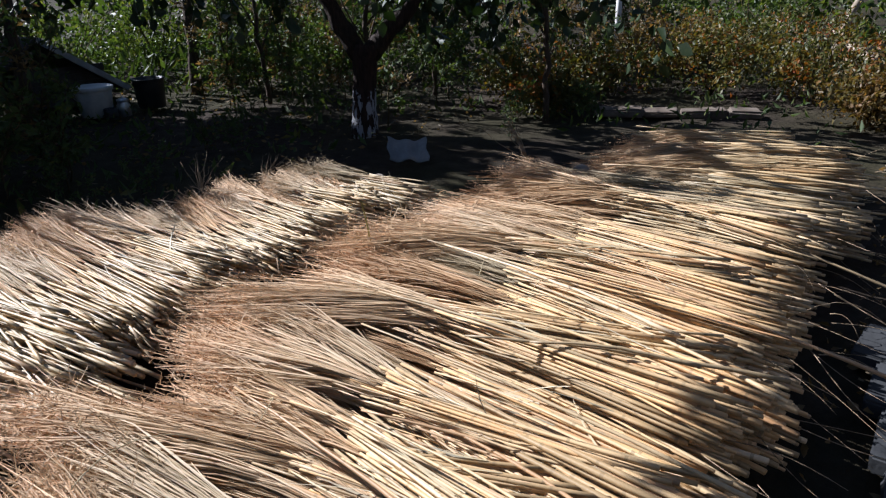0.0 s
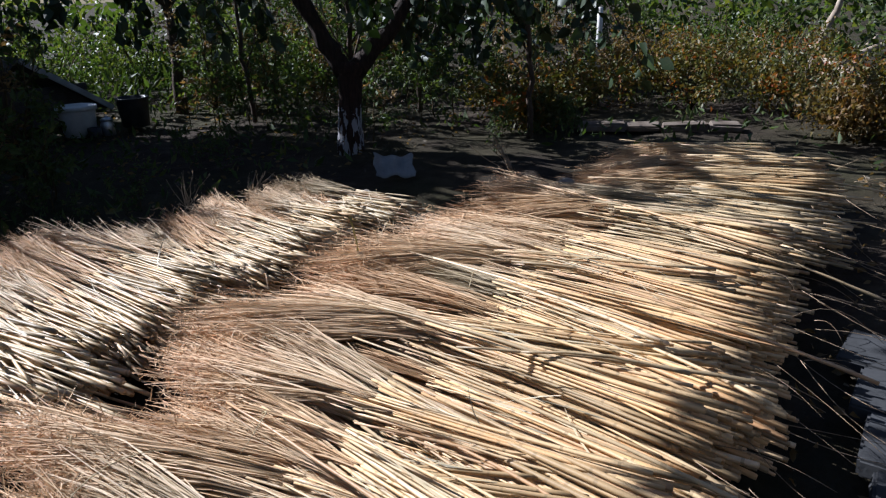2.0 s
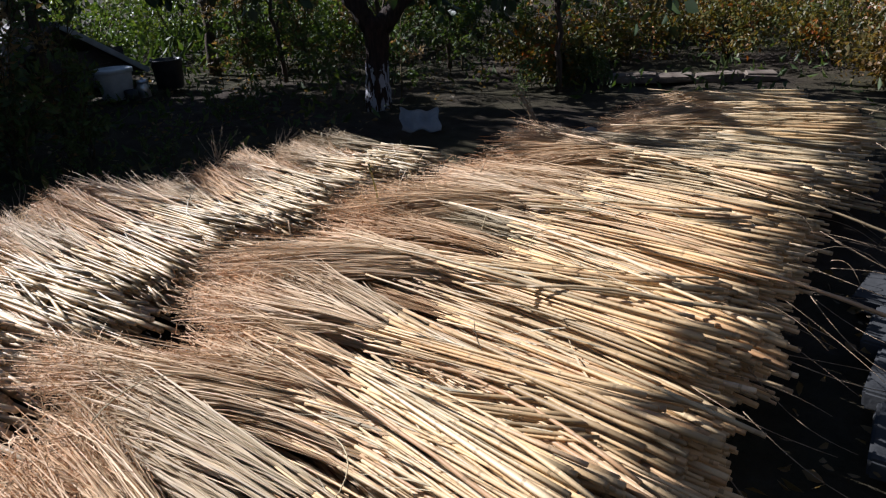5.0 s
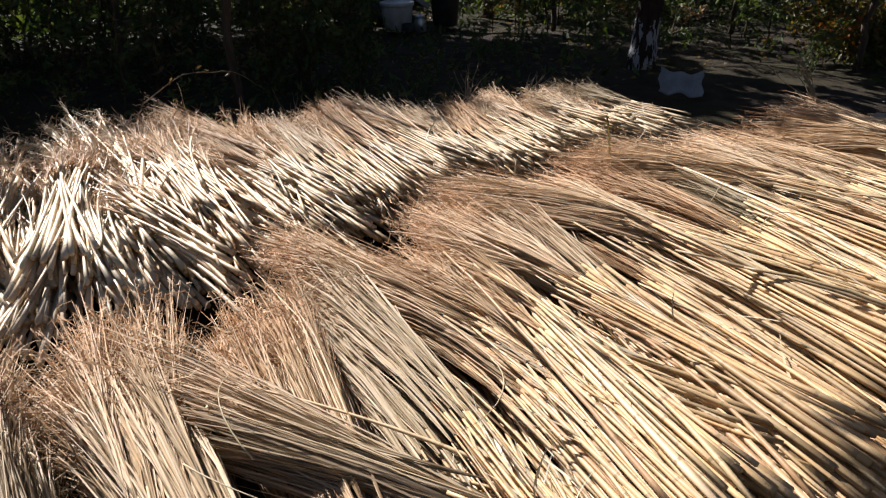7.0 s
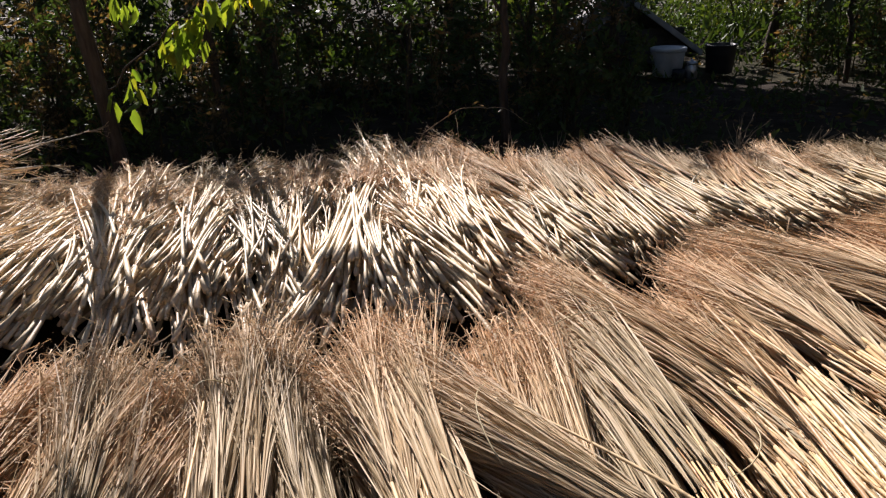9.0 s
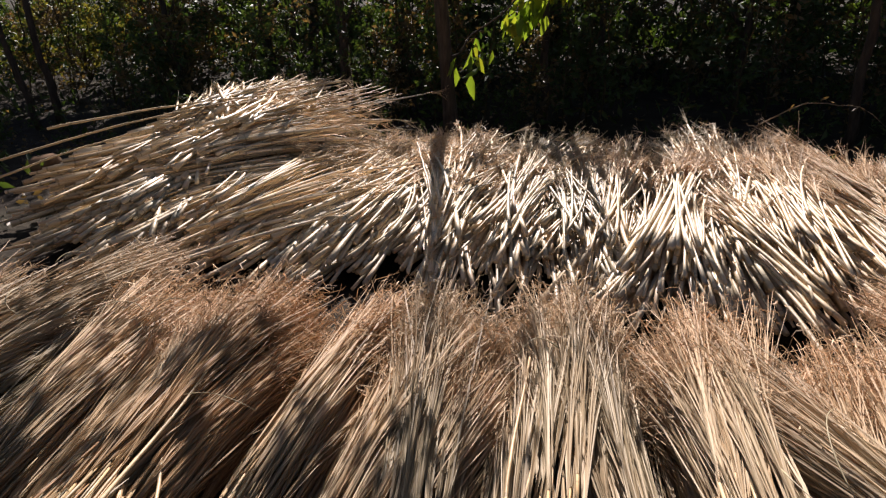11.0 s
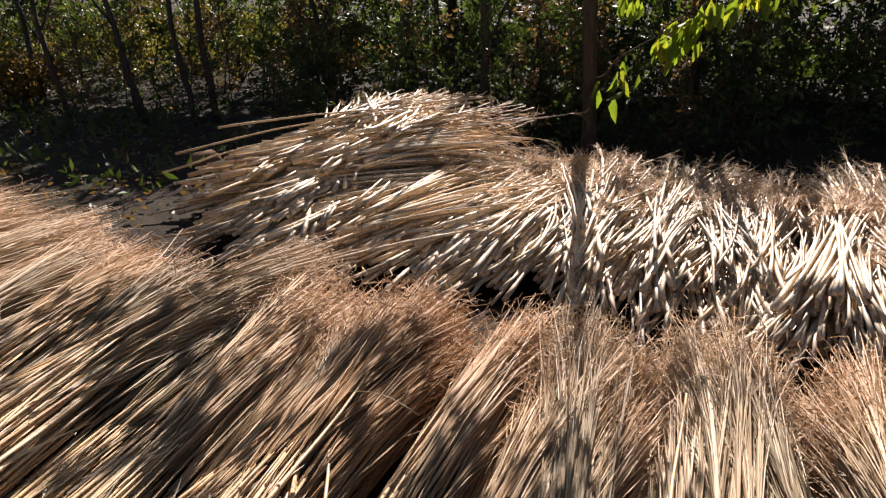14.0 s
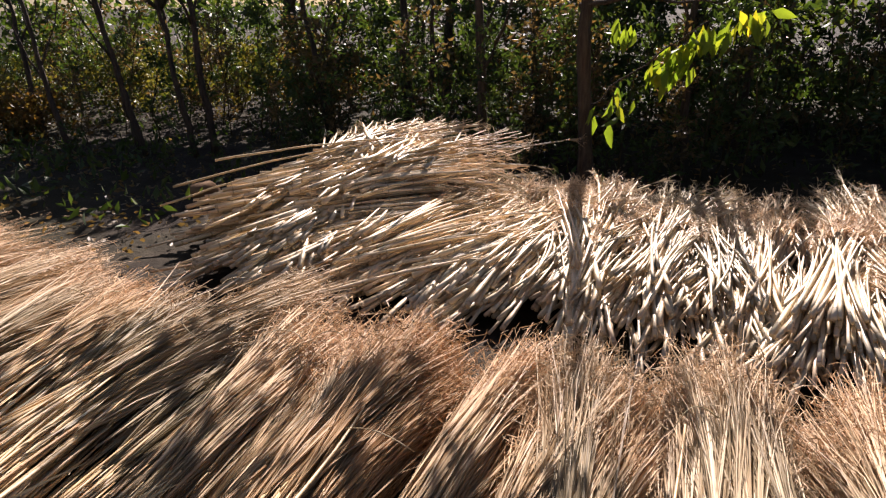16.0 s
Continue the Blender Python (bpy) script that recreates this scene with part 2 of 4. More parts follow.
M_WOODPOST = plain_material("pale_split_wood", (0.22, 0.17, 0.12), (0.44, 0.37, 0.28), 6.0, 0.8)
M_STRIP = plain_material("yellow_reed_leaf", (0.60, 0.50, 0.14), (0.78, 0.68, 0.26), 12.0, 0.5)

# ---------------------------------------------------------------- mesh builders
rng = np.random.default_rng(7)


def mesh_object(name, verts, faces, material, along=None, parent=None, smooth=False):
    """One mesh from arrays; faces is a list of integer arrays, each of one polygon size."""
    me = bpy.data.meshes.new(name)
    verts = np.asarray(verts, np.float32).reshape(-1, 3)
    faces = [np.asarray(f, np.int32) for f in faces if len(f)]
    loops = np.concatenate([f.ravel() for f in faces])
    sizes = np.concatenate([np.full(len(f), f.shape[1], np.int32) for f in faces])
    starts = np.concatenate(([0], np.cumsum(sizes)[:-1])).astype(np.int32)
    me.vertices.add(len(verts))
    me.vertices.foreach_set("co", verts.ravel())
    me.loops.add(len(loops))
    me.loops.foreach_set("vertex_index", loops)
    me.polygons.add(len(sizes))
    me.polygons.foreach_set("loop_start", starts)
    me.polygons.foreach_set("loop_total", sizes)
    if smooth:
        me.polygons.foreach_set("use_smooth", np.ones(len(sizes), bool))
    if along is not None:
        me.attributes.new("along", "FLOAT", "POINT").data.foreach_set("value", np.asarray(along, np.float32).ravel())
    me.update(calc_edges=True)
    me.materials.append(material)
    ob = new(name, me)
    if parent is not None:
        ob.parent = parent
    return ob


def part(name, bm, material, parent, label="", smooth=False):
    me = bpy.data.meshes.new(name)
    if smooth:
        for f in bm.faces:
            f.smooth = True
    bm.to_mesh(me)
    bm.free()
    me.materials.append(material)
    ob = new(name, me)
    if parent is not None:
        ob.parent = parent
    if label:
        ob["label"] = label
    return ob


def unit(v):
    return v / np.maximum(np.linalg.norm(v, axis=-1, keepdims=True), 1e-9)


def tubes(P, R, sides=5, cap=True):
    """Tubes along the polylines P[n, k, 3] with the radii R[n, k]: vertices and faces, capped at the first end."""
    n, k, _ = P.shape
    T = unit(np.gradient(P, axis=1))
    up = np.where(np.abs(T[..., 2:3]) > 0.9, np.array([1.0, 0, 0]), np.array([0, 0, 1.0]))
    A = unit(np.cross(T, up))
    B = np.cross(A, T)
    ang = np.arange(sides) * 2 * np.pi / sides
    V = P[:, :, None] + R[:, :, None, None] * (np.cos(ang)[:, None] * A[:, :, None] + np.sin(ang)[:, None] * B[:, :, None])
    idx = np.arange(n * k * sides).reshape(n, k, sides)
    nx = np.roll(idx, -1, 2)
    quads = np.stack([idx[:, :-1], nx[:, :-1], nx[:, 1:], idx[:, 1:]], -1).reshape(-1, 4)
    faces = [quads]
    if cap:
        faces += [idx[:, 0, ::-1], idx[:, -1]]
    return V.reshape(-1, 3), faces


def ribbons(P, W, roll):
    """Narrow bands along P[n, k, 3], of the half widths W[n, k]."""
    n, k, _ = P.shape
    T = unit(np.gradient(P, axis=1))
    A = unit(np.cross(T, np.array([0.01, 0.02, 1.0])))
    B = np.cross(A, T)
    S = np.cos(roll)[:, None, None] * A + np.sin(roll)[:, None, None] * B
    V = np.stack([P - S * W[..., None], P + S * W[..., None]], 2)
    idx = np.arange(n * k * 2).reshape(n, k, 2)
    q = np.stack([idx[:, :-1, 0], idx[:, :-1, 1], idx[:, 1:, 1], idx[:, 1:, 0]], -1).reshape(-1, 4)
    return V.reshape(-1, 3), [q]


def leaf_arrays(C, D, size, wide=0.42, g=rng):
    """Pointed leaves folded along the midrib: base points C, directions D, lengths size."""
    n = len(C)
    D = unit(D)
    side = unit(np.cross(D, g.normal(size=(n, 3))))
    nor = np.cross(side, D)
    L = size[:, None]
    w = L * wide * 0.5
    bend = nor * L * g.uniform(-0.18, 0.05, (n, 1))
    fold = nor * w * g.uniform(0.1, 0.6, (n, 1))
    V = np.stack([C, C + D * L * 0.38 + side * w + fold, C + D * L * 0.75 + side * w * 0.62 + fold * 0.6 + bend * 0.5, C + D * L + bend,
                  C + D * L * 0.75 - side * w * 0.62 + fold * 0.6 + bend * 0.5, C + D * L * 0.38 - side * w + fold, C + D * L * 0.5 + bend * 0.3], 1)
    i = np.arange(n)[:, None] * 7
    tri = np.concatenate([i + np.array([[0, 1, 6]]), i + np.array([[2, 3, 6]]), i + np.array([[6, 3, 4]]), i + np.array([[0, 6, 5]]), i + np.array([[1, 2, 6]]), i + np.array([[6, 4, 5]])])
    return V.reshape(-1, 3), [tri]


def small_leaves(C, D, size, wide=0.42, g=rng):
    """Small leaves of two faces, bent along the midrib."""
    n = len(C)
    D = unit(D)
    side = unit(np.cross(D, g.normal(size=(n, 3))))
    nor = np.cross(side, D)
    L = size[:, None]
    w = L * wide * 0.5
    fold = nor * w * g.uniform(0.2, 0.8, (n, 1))
    V = np.stack([C, C + D * L * 0.45 + side * w + fold, C + D * L - nor * L * g.uniform(-0.05, 0.2, (n, 1)), C + D * L * 0.45 - side * w + fold], 1)
    i = np.arange(n)[:, None] * 4
    return V.reshape(-1, 3), [np.concatenate([i + np.array([[0, 1, 2]]), i + np.array([[0, 2, 3]])])]


def merged(*sets):
    vs, fs, at = [], [], 0
    for v, f in sets:
        vs.append(v)
        fs += [x + at for x in f]
        at += len(v)
    return np.concatenate(vs), fs


def empty(name, m, label="", category="", group="", kind=""):
    e = new(name)
    e.matrix_basis = m
    e.empty_display_size = 0.1
    return tagged(e, label, category, group, kind)


# ---------------------------------------------------------------- ground
def build_ground():
    core = np.linspace(-14, 14, 141)
    rim = np.array([20, 35, 70, 160, 400.0])
    ax = np.concatenate((-rim[::-1], core, rim))
    X, Y = np.meshgrid(ax + 1.0, ax + 4.0, indexing="ij")
    Z = np.empty_like(X)
    for i in range(X.shape[0]):
        for j in range(X.shape[1]):
            p = Vector((X[i, j], Y[i, j], 0))
            Z[i, j] = 0.05 * noise.noise(p * 0.6) + 0.035 * noise.noise(p * 2.3) - 0.02
            if p.x < 7 and -1 < p.y < 4.7:
                Z[i, j] = min(Z[i, j], 0.0) - 0.01
    n = len(ax)
    idx = np.arange(n * n).reshape(n, n)
    q = np.stack([idx[:-1, :-1], idx[1:, :-1], idx[1:, 1:], idx[:-1, 1:]], -1).reshape(-1, 4)
    ob = mesh_object("ground", np.stack([X, Y, Z], -1), [q], M_SOIL, smooth=True)
    tagged(ob, "dark crumbly garden soil with patches of grass", "ground", kind="structure")


build_ground()


def sky_blocking_wall():
    """An unseen dark board wall, added behind the camera to cut the skylight."""
    root = empty("wall_south", pose(0, -1.9, 0), "unseen dark weathered board wall added behind the camera to cut skylight", "wall", kind="structure")
    for i in range(56):
        bm = bmesh.new()
        bmesh.ops.create_cube(bm, size=1)
        bmesh.ops.scale(bm, vec=(0.29, 0.03 + 0.006 * (i % 2), 3.0), verts=bm.verts)
        bmesh.ops.translate(bm, vec=(-8.4 + 0.30 * i, 0, 1.45), verts=bm.verts)
        me = bpy.data.meshes.new("board")
        bm.to_mesh(me)
        bm.free()
        me.materials.append(M_BOARD)
        new("board", me).parent = root


sky_blocking_wall()

# ---------------------------------------------------------------- reed bundles
STALK_MESHES = []


def stalk_mesh(g):
    """One loose cane with thickened nodes, lying along +y from its butt."""
    k = 10
    s = np.linspace(0, 1, k)
    L = g.uniform(0.70, 1.0)
    bow, rise = g.normal(0, 0.02), g.normal(0, 0.012)
    P = np.stack([bow * np.sin(s * 3.1) + 0.004 * np.sin(s * 9 + g.uniform(0, 6)), s * L, rise * np.sin(s * 3.1)], -1)[None]
    R = (g.uniform(0.0048, 0.0078) * (1 - 0.62 * s) * (1 + 0.10 * (np.arange(k) % 3 == 1)))[None]
    v, f = tubes(P, R, 6)
    ob = mesh_object("stalk", v, f, M_REED_ONE, np.repeat(s * 0.6, 6), smooth=False)
    me = ob.data
    bpy.data.objects.remove(ob)
    return me


def reed_bundle(g, m, label, group, length, width, height, rise, droop, count, singles, material, face=0.1, swing=0.08, stout=1.0, mess=0.06, cane=0.58, threads=22, lift=0.0, heads=None, frizz=0.8, spread=0.0):
    """A sheaf of broom reeds: stiff canes along +y from the butts, each ending in a long fan of fine threads.
    face: how far the upper butts stand back; swing: how far the heads bend aside; cane: the canes' share of the length."""
    root = empty("reed_bundle", m, label, "reed bundle", group)
    k = 7
    n = count
    s = np.linspace(0, 1, k) * cane
    a = g.uniform(-1, 1, n)
    b = g.uniform(0, 1, n) ** (0.5 if face > 0.3 else 0.32) * np.sqrt(1 - 0.8 * a * a)
    bed = g.random(n) < 0.24
    a[bed] *= 1.5
    b[bed] *= 0.45
    tufts = 6
    tuft = np.clip(((np.clip(a, -1, 1) + 1) * 0.5 * tufts + g.normal(0, 0.35, n)).astype(int), 0, tufts - 1)
    t_cross = g.normal(0, mess, tufts)[tuft]
    t_fan = g.normal(0, 0.065 - 0.3 * spread, tufts)[tuft]
    t_out = g.normal(0, 0.02 + 0.11 * (face > 0.3), tufts)[tuft]
    bend = g.normal(0, swing)
    y0 = g.normal(0, 0.04, n) + face * b + g.exponential(0.015 + 0.10 * (face > 0.3), n) + t_out
    L = length * g.uniform(0.88, 1.05, n) - face * b * 0.7
    w = 0.5 * width * (1.0 - (0.30 + 0.6 * spread) * np.sin(s * np.pi * 0.8))
    h = height * (1.0 - 0.30 * s)
    cross = g.normal(0, mess * 0.7, n) + t_cross
    wave = g.normal(0, 0.006, (n, 1)) * np.sin(s * g.uniform(2, 8, (n, 1)) + g.uniform(0, 6, (n, 1)))
    X = a[:, None] * w + cross[:, None] * (s - 0.2) + bend * s**2.5 + wave
    Y = y0[:, None] + s * L[:, None]
    Z = 0.010 + rise * s + b[:, None] * h + g.normal(0, 0.010, (n, 1)) * (1 - s) + 0.8 * np.abs(wave)
    Z = np.maximum(Z, 0.008)
    P = np.stack([X, Y, Z], -1)
    thick = g.uniform(0.0034, 0.0080, n) * stout
    R = thick[:, None] * np.linspace(1.0, 0.52, k)
    v, f = tubes(P, R, 5)
    mesh_object("cane_mass", v, f, material, np.tile(np.repeat(s / cane * 0.6, 5), n), root)["kind"] = "stuff"
    # broom heads: long threads that fan out from the end of each cane
    u = np.array([0, 0.3, 0.65, 1.0])
    E = np.repeat(P[:, -1], threads, 0)
    T = np.repeat(unit(P[:, -1] - P[:, -3]), threads, 0)
    nt = n * threads
    Lh = np.repeat(L * (1 - cane), threads) * g.uniform(0.72, 1.03, nt)
    own = np.repeat(g.normal(0, 0.022 - 0.10 * spread, n) + t_fan + spread * np.clip(a, -1, 1) + bend * 1.3, threads)
    ang = own + g.normal(0, 0.022 - 0.08 * spread, nt)
    flare = g.normal(0, 0.030, nt) * Lh
    up = np.repeat(g.normal(0.02, 0.035, n), threads) + g.normal(0.0, 0.028, nt) + lift
    sink = droop * g.uniform(0.6, 1.2, nt)
    curl = g.normal(0, 0.024, (nt, 2))
    wob = g.normal(0, 0.004, (nt, 4)) * np.array([0, 0.5, 1, 1])
    H = np.stack([E[:, 0:1] + (T[:, 0] * Lh)[:, None] * u + (ang * Lh)[:, None] * u**1.2 + flare[:, None] * u**4 + curl[:, :1] * u**3 + wob,
                  E[:, 1:2] + (T[:, 1] * Lh)[:, None] * u,
                  np.maximum(E[:, 2:3] + 0.003 + (T[:, 2] * Lh + up * Lh)[:, None] * u - sink[:, None] * u**2 + curl[:, 1:] * u**3 + 0.6 * wob, 0.006)], -1)
    W = np.array([1.0, 0.95, 0.85, 0.4]) * 0.0014 * g.uniform(0.6, 1.5, (nt, 1))
    v, f = ribbons(H, W, g.uniform(-1.4, 1.4, nt))
    along = np.tile(np.repeat(u, 2), nt)
    # short frizz along the outer half of the threads
    nf = int(nt * frizz)
    pick = g.integers(0, nt, nf)
    far = g.beta(3.2, 1.0, nf)[:, None]
    O = H[pick, 2] * (1 - far) + H[pick, 3] * far
    ln = g.gamma(3.0, 0.0085, nf)[:, None]
    d = g.normal(0, 1, (nf, 3)) * np.array([0.75, 0.55, 0.55]) + np.array([0, 0.42, 0.05])
    turn = np.cumsum(g.normal(0, 0.007 + 0.10 * spread, (nf, 4, 3)), 1)
    F = O[:, None] + d[:, None] * ln[:, None] * np.array([0, 0.4, 0.75, 1.0])[None, :, None]
    F[:, 1:] += turn[:, 1:] - turn[:, :1]
    F[..., 2] = np.maximum(F[..., 2], 0.005)
    v2, f2 = ribbons(F, np.array([1, 1.2, 1.0, 0.4]) * 0.00125 * g.uniform(0.6, 1.5, (nf, 1)), g.uniform(-1.5, 1.5, nf))
    along = np.concatenate((along, np.repeat(g.uniform(0.60, 1.0, nf), 8)))
    v, f = merged((v, f), (v2, f2))
    mesh_object("broom_head_mass", v, f, heads or M_PLUME, along, root)["kind"] = "stuff"
    # loose leaf strands over the canes
    ns = int(count * 0.7)
    pick = g.integers(0, n, ns)
    t = g.uniform(0.1, 0.7, ns)[:, None] + np.linspace(0, 1, 5) * g.uniform(0.15, 0.35, (ns, 1))
    ii = np.clip(t, 0, 1) * (k - 1)
    lo = np.minimum(ii.astype(int), k - 2)
    fr = (ii - lo)[..., None]
    Q = P[pick[:, None], lo] * (1 - fr) + P[pick[:, None], lo + 1] * fr
    out = np.linspace(0, 1, 5) ** 1.5 * np.where(g.random((ns, 1)) < 0.12, 3.0, 1.0)
    Q[..., 0] += g.normal(0, 0.028, (ns, 1)) * out
    Q[..., 2] += 0.006 + g.uniform(-0.01, 0.022, (ns, 1)) * out
    v, f = ribbons(Q, np.array([0.6, 1, 1, 0.6, 0.15]) * 0.0022 * g.uniform(0.4, 1.5, (ns, 1)), g.uniform(-0.8, 0.8, ns))
    mesh_object("leaf_strand_mass", v, f, M_STRAND, None, root)["kind"] = "stuff"
    # canes that can be told apart, on the top of the sheaf
    for _ in range(singles):
        q = new("stalk", STALK_MESHES[int(g.integers(0, len(STALK_MESHES)))])
        q.parent = root
        aa = g.uniform(-0.95, 0.95)
        bb = g.uniform(0.55, 1.0)
        top = height * bb * math.sqrt(max(0.05, 1 - 0.8 * aa * aa)) + 0.014
        tilt = math.degrees(math.atan2(rise - height * bb * 0.30 + 0.01, length))
        q.matrix_basis = pose(aa * width * 0.48, face * bb + g.normal(-0.01, 0.05), top, tilt + g.normal(0, 0.6), 0, aa * width * 9 + g.normal(0, 2.5 + 10 * max(0.0, face - 0.1)))
    return root


g0 = np.random.default_rng(21)
STALK_MESHES += [stalk_mesh(g0) for _ in range(14)]


def lean_yaw(dx_per_dy):
    return -math.degrees(math.atan(dx_per_dy))


def front_row():
    g = np.random.default_rng(5)
    x = -5.0
    i = 0
    while x < 5.32:
        fine = -0.95 < x < 1.2  # the stretch where mostly the broom heads show
        near = -2.2 < x < 3.4
        lean = np.interp(x, [-5, -1.6, -1.2, -0.95, -0.5, -0.2, 0.05, 0.35, 0.7, 1.0, 1.5, 2.1, 3.1, 4.0, 4.6, 5.7], [-0.35, -0.28, -0.18, -0.05, 0.0, -0.08, -0.14, -0.12, -0.03, 0.08, 0.13, 0.10, 0.20, 0.05, -0.12, -0.15]) + g.normal(0, 0.06 if fine else 0.05)
        tip = np.interp(x, [-5, -3, -1.5, -0.3, 1.0, 1.6, 2.6, 3.4, 3.8, 4.2, 5.2, 5.6], [3.50, 3.20, 2.82, 2.70, 2.68, 2.92, 3.08, 3.04, 2.86, 2.72, 2.70, 2.68]) + g.normal(0, 0.06)
        butt = np.interp(x, [-5, 1.0, 1.6, 2.0, 2.4, 3.0, 4.4, 4.9, 5.3], [0.92, 1.04, 1.14, 1.22, 1.20, 1.18, 1.16, 1.28, 1.55]) + g.normal(0, 0.05)
        length = (tip - butt - (0.12 if x > -0.9 else 0.26)) * math.hypot(1, lean)
        i += 1
        z = 0.045 * (i % 2) + g.uniform(0, 0.03)
        width = g.uniform(0.20, 0.25) if fine else g.uniform(0.15, 0.21) if x < 1.2 else g.uniform(0.19, 0.26)
        count = (108 if fine else 95 if x < 1.2 else 112) if near else 80
        singles = (1 if fine else 6 if x < 1.2 else 12) if near else 8
        cane = float(np.interp(x, [-1.4, -0.95, 0.95, 1.4], [0.50, 0.32, 0.32, 0.50]))
        # Beyond x = 3.1 the grey reed carries the dappled shade in its colour.
        reed_bundle(g, pose(x, butt, z, 0, 0, lean_yaw(lean)), "flattened sheaf of straw-yellow broom reeds drying on soil", "reed bundles in the front row",
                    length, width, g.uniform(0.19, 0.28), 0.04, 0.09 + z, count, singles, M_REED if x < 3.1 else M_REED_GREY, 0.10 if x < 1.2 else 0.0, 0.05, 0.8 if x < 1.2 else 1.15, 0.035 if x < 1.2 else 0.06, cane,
                    (24 if fine else 18 if x < 1.2 else 13) if near else 8, 0.0, None, 1.7 if fine else 0.7 if near else 0.4, 0.05 if fine else 0.03)
        x += g.uniform(0.180, 0.225) if fine else g.uniform(0.155, 0.205) * (0.70 if 1.2 < x < 1.6 or -1.7 < x < -0.95 else 1.0)
    # sheaves thrown across the row
    for x, y, z, yaw, L, w, c in ((1.42, 1.25, 0.17, 4, 1.65, 0.16, 0.45), (2.35, 1.25, 0.19, 12, 1.75, 0.16, 0.5), (1.18, 1.25, 0.17, 30, 1.35, 0.12, 0.18), (3.35, 1.2, 0.20, -16, 1.7, 0.16, 0.5), (2.95, 1.35, 0.19, 10, 1.6, 0.15, 0.5),
                                (-0.30, 1.02, 0.19, 30, 1.35, 0.05, 0.5), (1.75, 1.2, 0.19, 8, 1.6, 0.10, 0.5), (0.62, 1.0, 0.17, 6, 1.6, 0.14, 0.45), (-1.5, 1.1, 0.18, -6, 1.7, 0.12, 0.5), (1.63, 1.10, 0.07, -2, 1.75, 0.22, 0.5), (1.66, 1.32, 0.16, 20, 1.35, 0.20, 0.4)):
        reed_bundle(g, pose(x, y, z, 0, 0, yaw), "slim sheaf of dry broom reeds thrown slantwise over the others", "reed bundles in the front row", L, w, 0.09, 0.02, 0.12, int(260 * w), 3, M_REED, 0.05, 0.10, 1.0, 0.04, c, 30)


def back_row():
    g = np.random.default_rng(9)
    x = -2.1
    i = 0
    while x < 3.55:
        lean = np.interp(x, [-2.4, -1.2, -0.8, -0.4, 0.8, 1.2, 1.6, 2.2, 3.5], [0.42, 0.32, 0.13, 0.0, 0.0, -0.08, -0.03, 0.07, 0.05]) + g.normal(0, 0.08)
        tip = np.interp(x, [-2.4, -1.5, -0.6, 0.2, 1.0, 2.0, 2.6, 3.5], [4.70, 4.50, 4.35, 4.45, 4.40, 4.50, 4.50, 4.25]) + g.normal(0, 0.11)
        butt = np.interp(x, [-2.4, -1.2, -0.4, 0.3, 1.2, 1.9, 2.6, 3.5], [3.05, 2.88, 2.90, 2.80, 2.78, 2.98, 3.16, 3.18]) + g.normal(0, 0.06)
        length = (tip - butt - 0.30) * math.hypot(1, lean)
        i += 1
        up = np.interp(x, [-1.4, -0.6, 1.3, 2.2, 3.4], [0.8, 0.88, 0.85, 0.42, 0.25])
        reed_bundle(g, pose(x, butt, 0.02 * (i % 2), 0, 0, lean_yaw(lean)), "sheaf of dry reeds with cut butts showing, lying on soil", "reed bundles in the back row",
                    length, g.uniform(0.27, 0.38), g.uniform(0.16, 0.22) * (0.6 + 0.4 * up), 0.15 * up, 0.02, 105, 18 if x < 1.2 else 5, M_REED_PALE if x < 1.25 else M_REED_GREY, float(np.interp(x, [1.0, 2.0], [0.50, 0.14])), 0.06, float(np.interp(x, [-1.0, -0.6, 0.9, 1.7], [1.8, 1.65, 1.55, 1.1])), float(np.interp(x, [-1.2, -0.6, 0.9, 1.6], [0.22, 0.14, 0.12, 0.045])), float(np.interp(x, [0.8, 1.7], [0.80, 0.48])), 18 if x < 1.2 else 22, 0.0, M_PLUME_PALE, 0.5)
        x += g.uniform(0.14, 0.19)


def end_pile():
    """The higher heap that ends the back row: three layers of sheaves, each set back on the one below."""
    g = np.random.default_rng(12)
    for x, y, z, yaw, L in ((-2.72, 3.42, 0.0, -44, 1.20), (-2.46, 3.20, 0.0, -30, 1.34), (-2.20, 3.08, 0.0, -34, 1.38), (-1.95, 3.00, 0.0, -22, 1.38), (-2.62, 3.56, 0.11, -42, 1.10), (-2.42, 3.46, 0.13, -24, 1.16),
                           (-2.20, 3.38, 0.13, -38, 1.16), (-1.98, 3.30, 0.12, -14, 1.18), (-2.40, 3.80, 0.24, -34, 0.92), (-2.20, 3.74, 0.25, -16, 0.92), (-2.00, 3.66, 0.24, -40, 0.90)):
        reed_bundle(g, pose(x, y, z, 0, 0, yaw), "sheaf of dry reeds heaped crosswise on a higher pile", "reed bundles in the end pile", L, 0.40, 0.18, 0.10, 0.05, 80, 30, M_REED_PALE, 0.60, 0.06, 1.95, 0.30, 0.76, 14, 0.02, M_PLUME_PALE, 0.4)


front_row()
back_row()
end_pile()

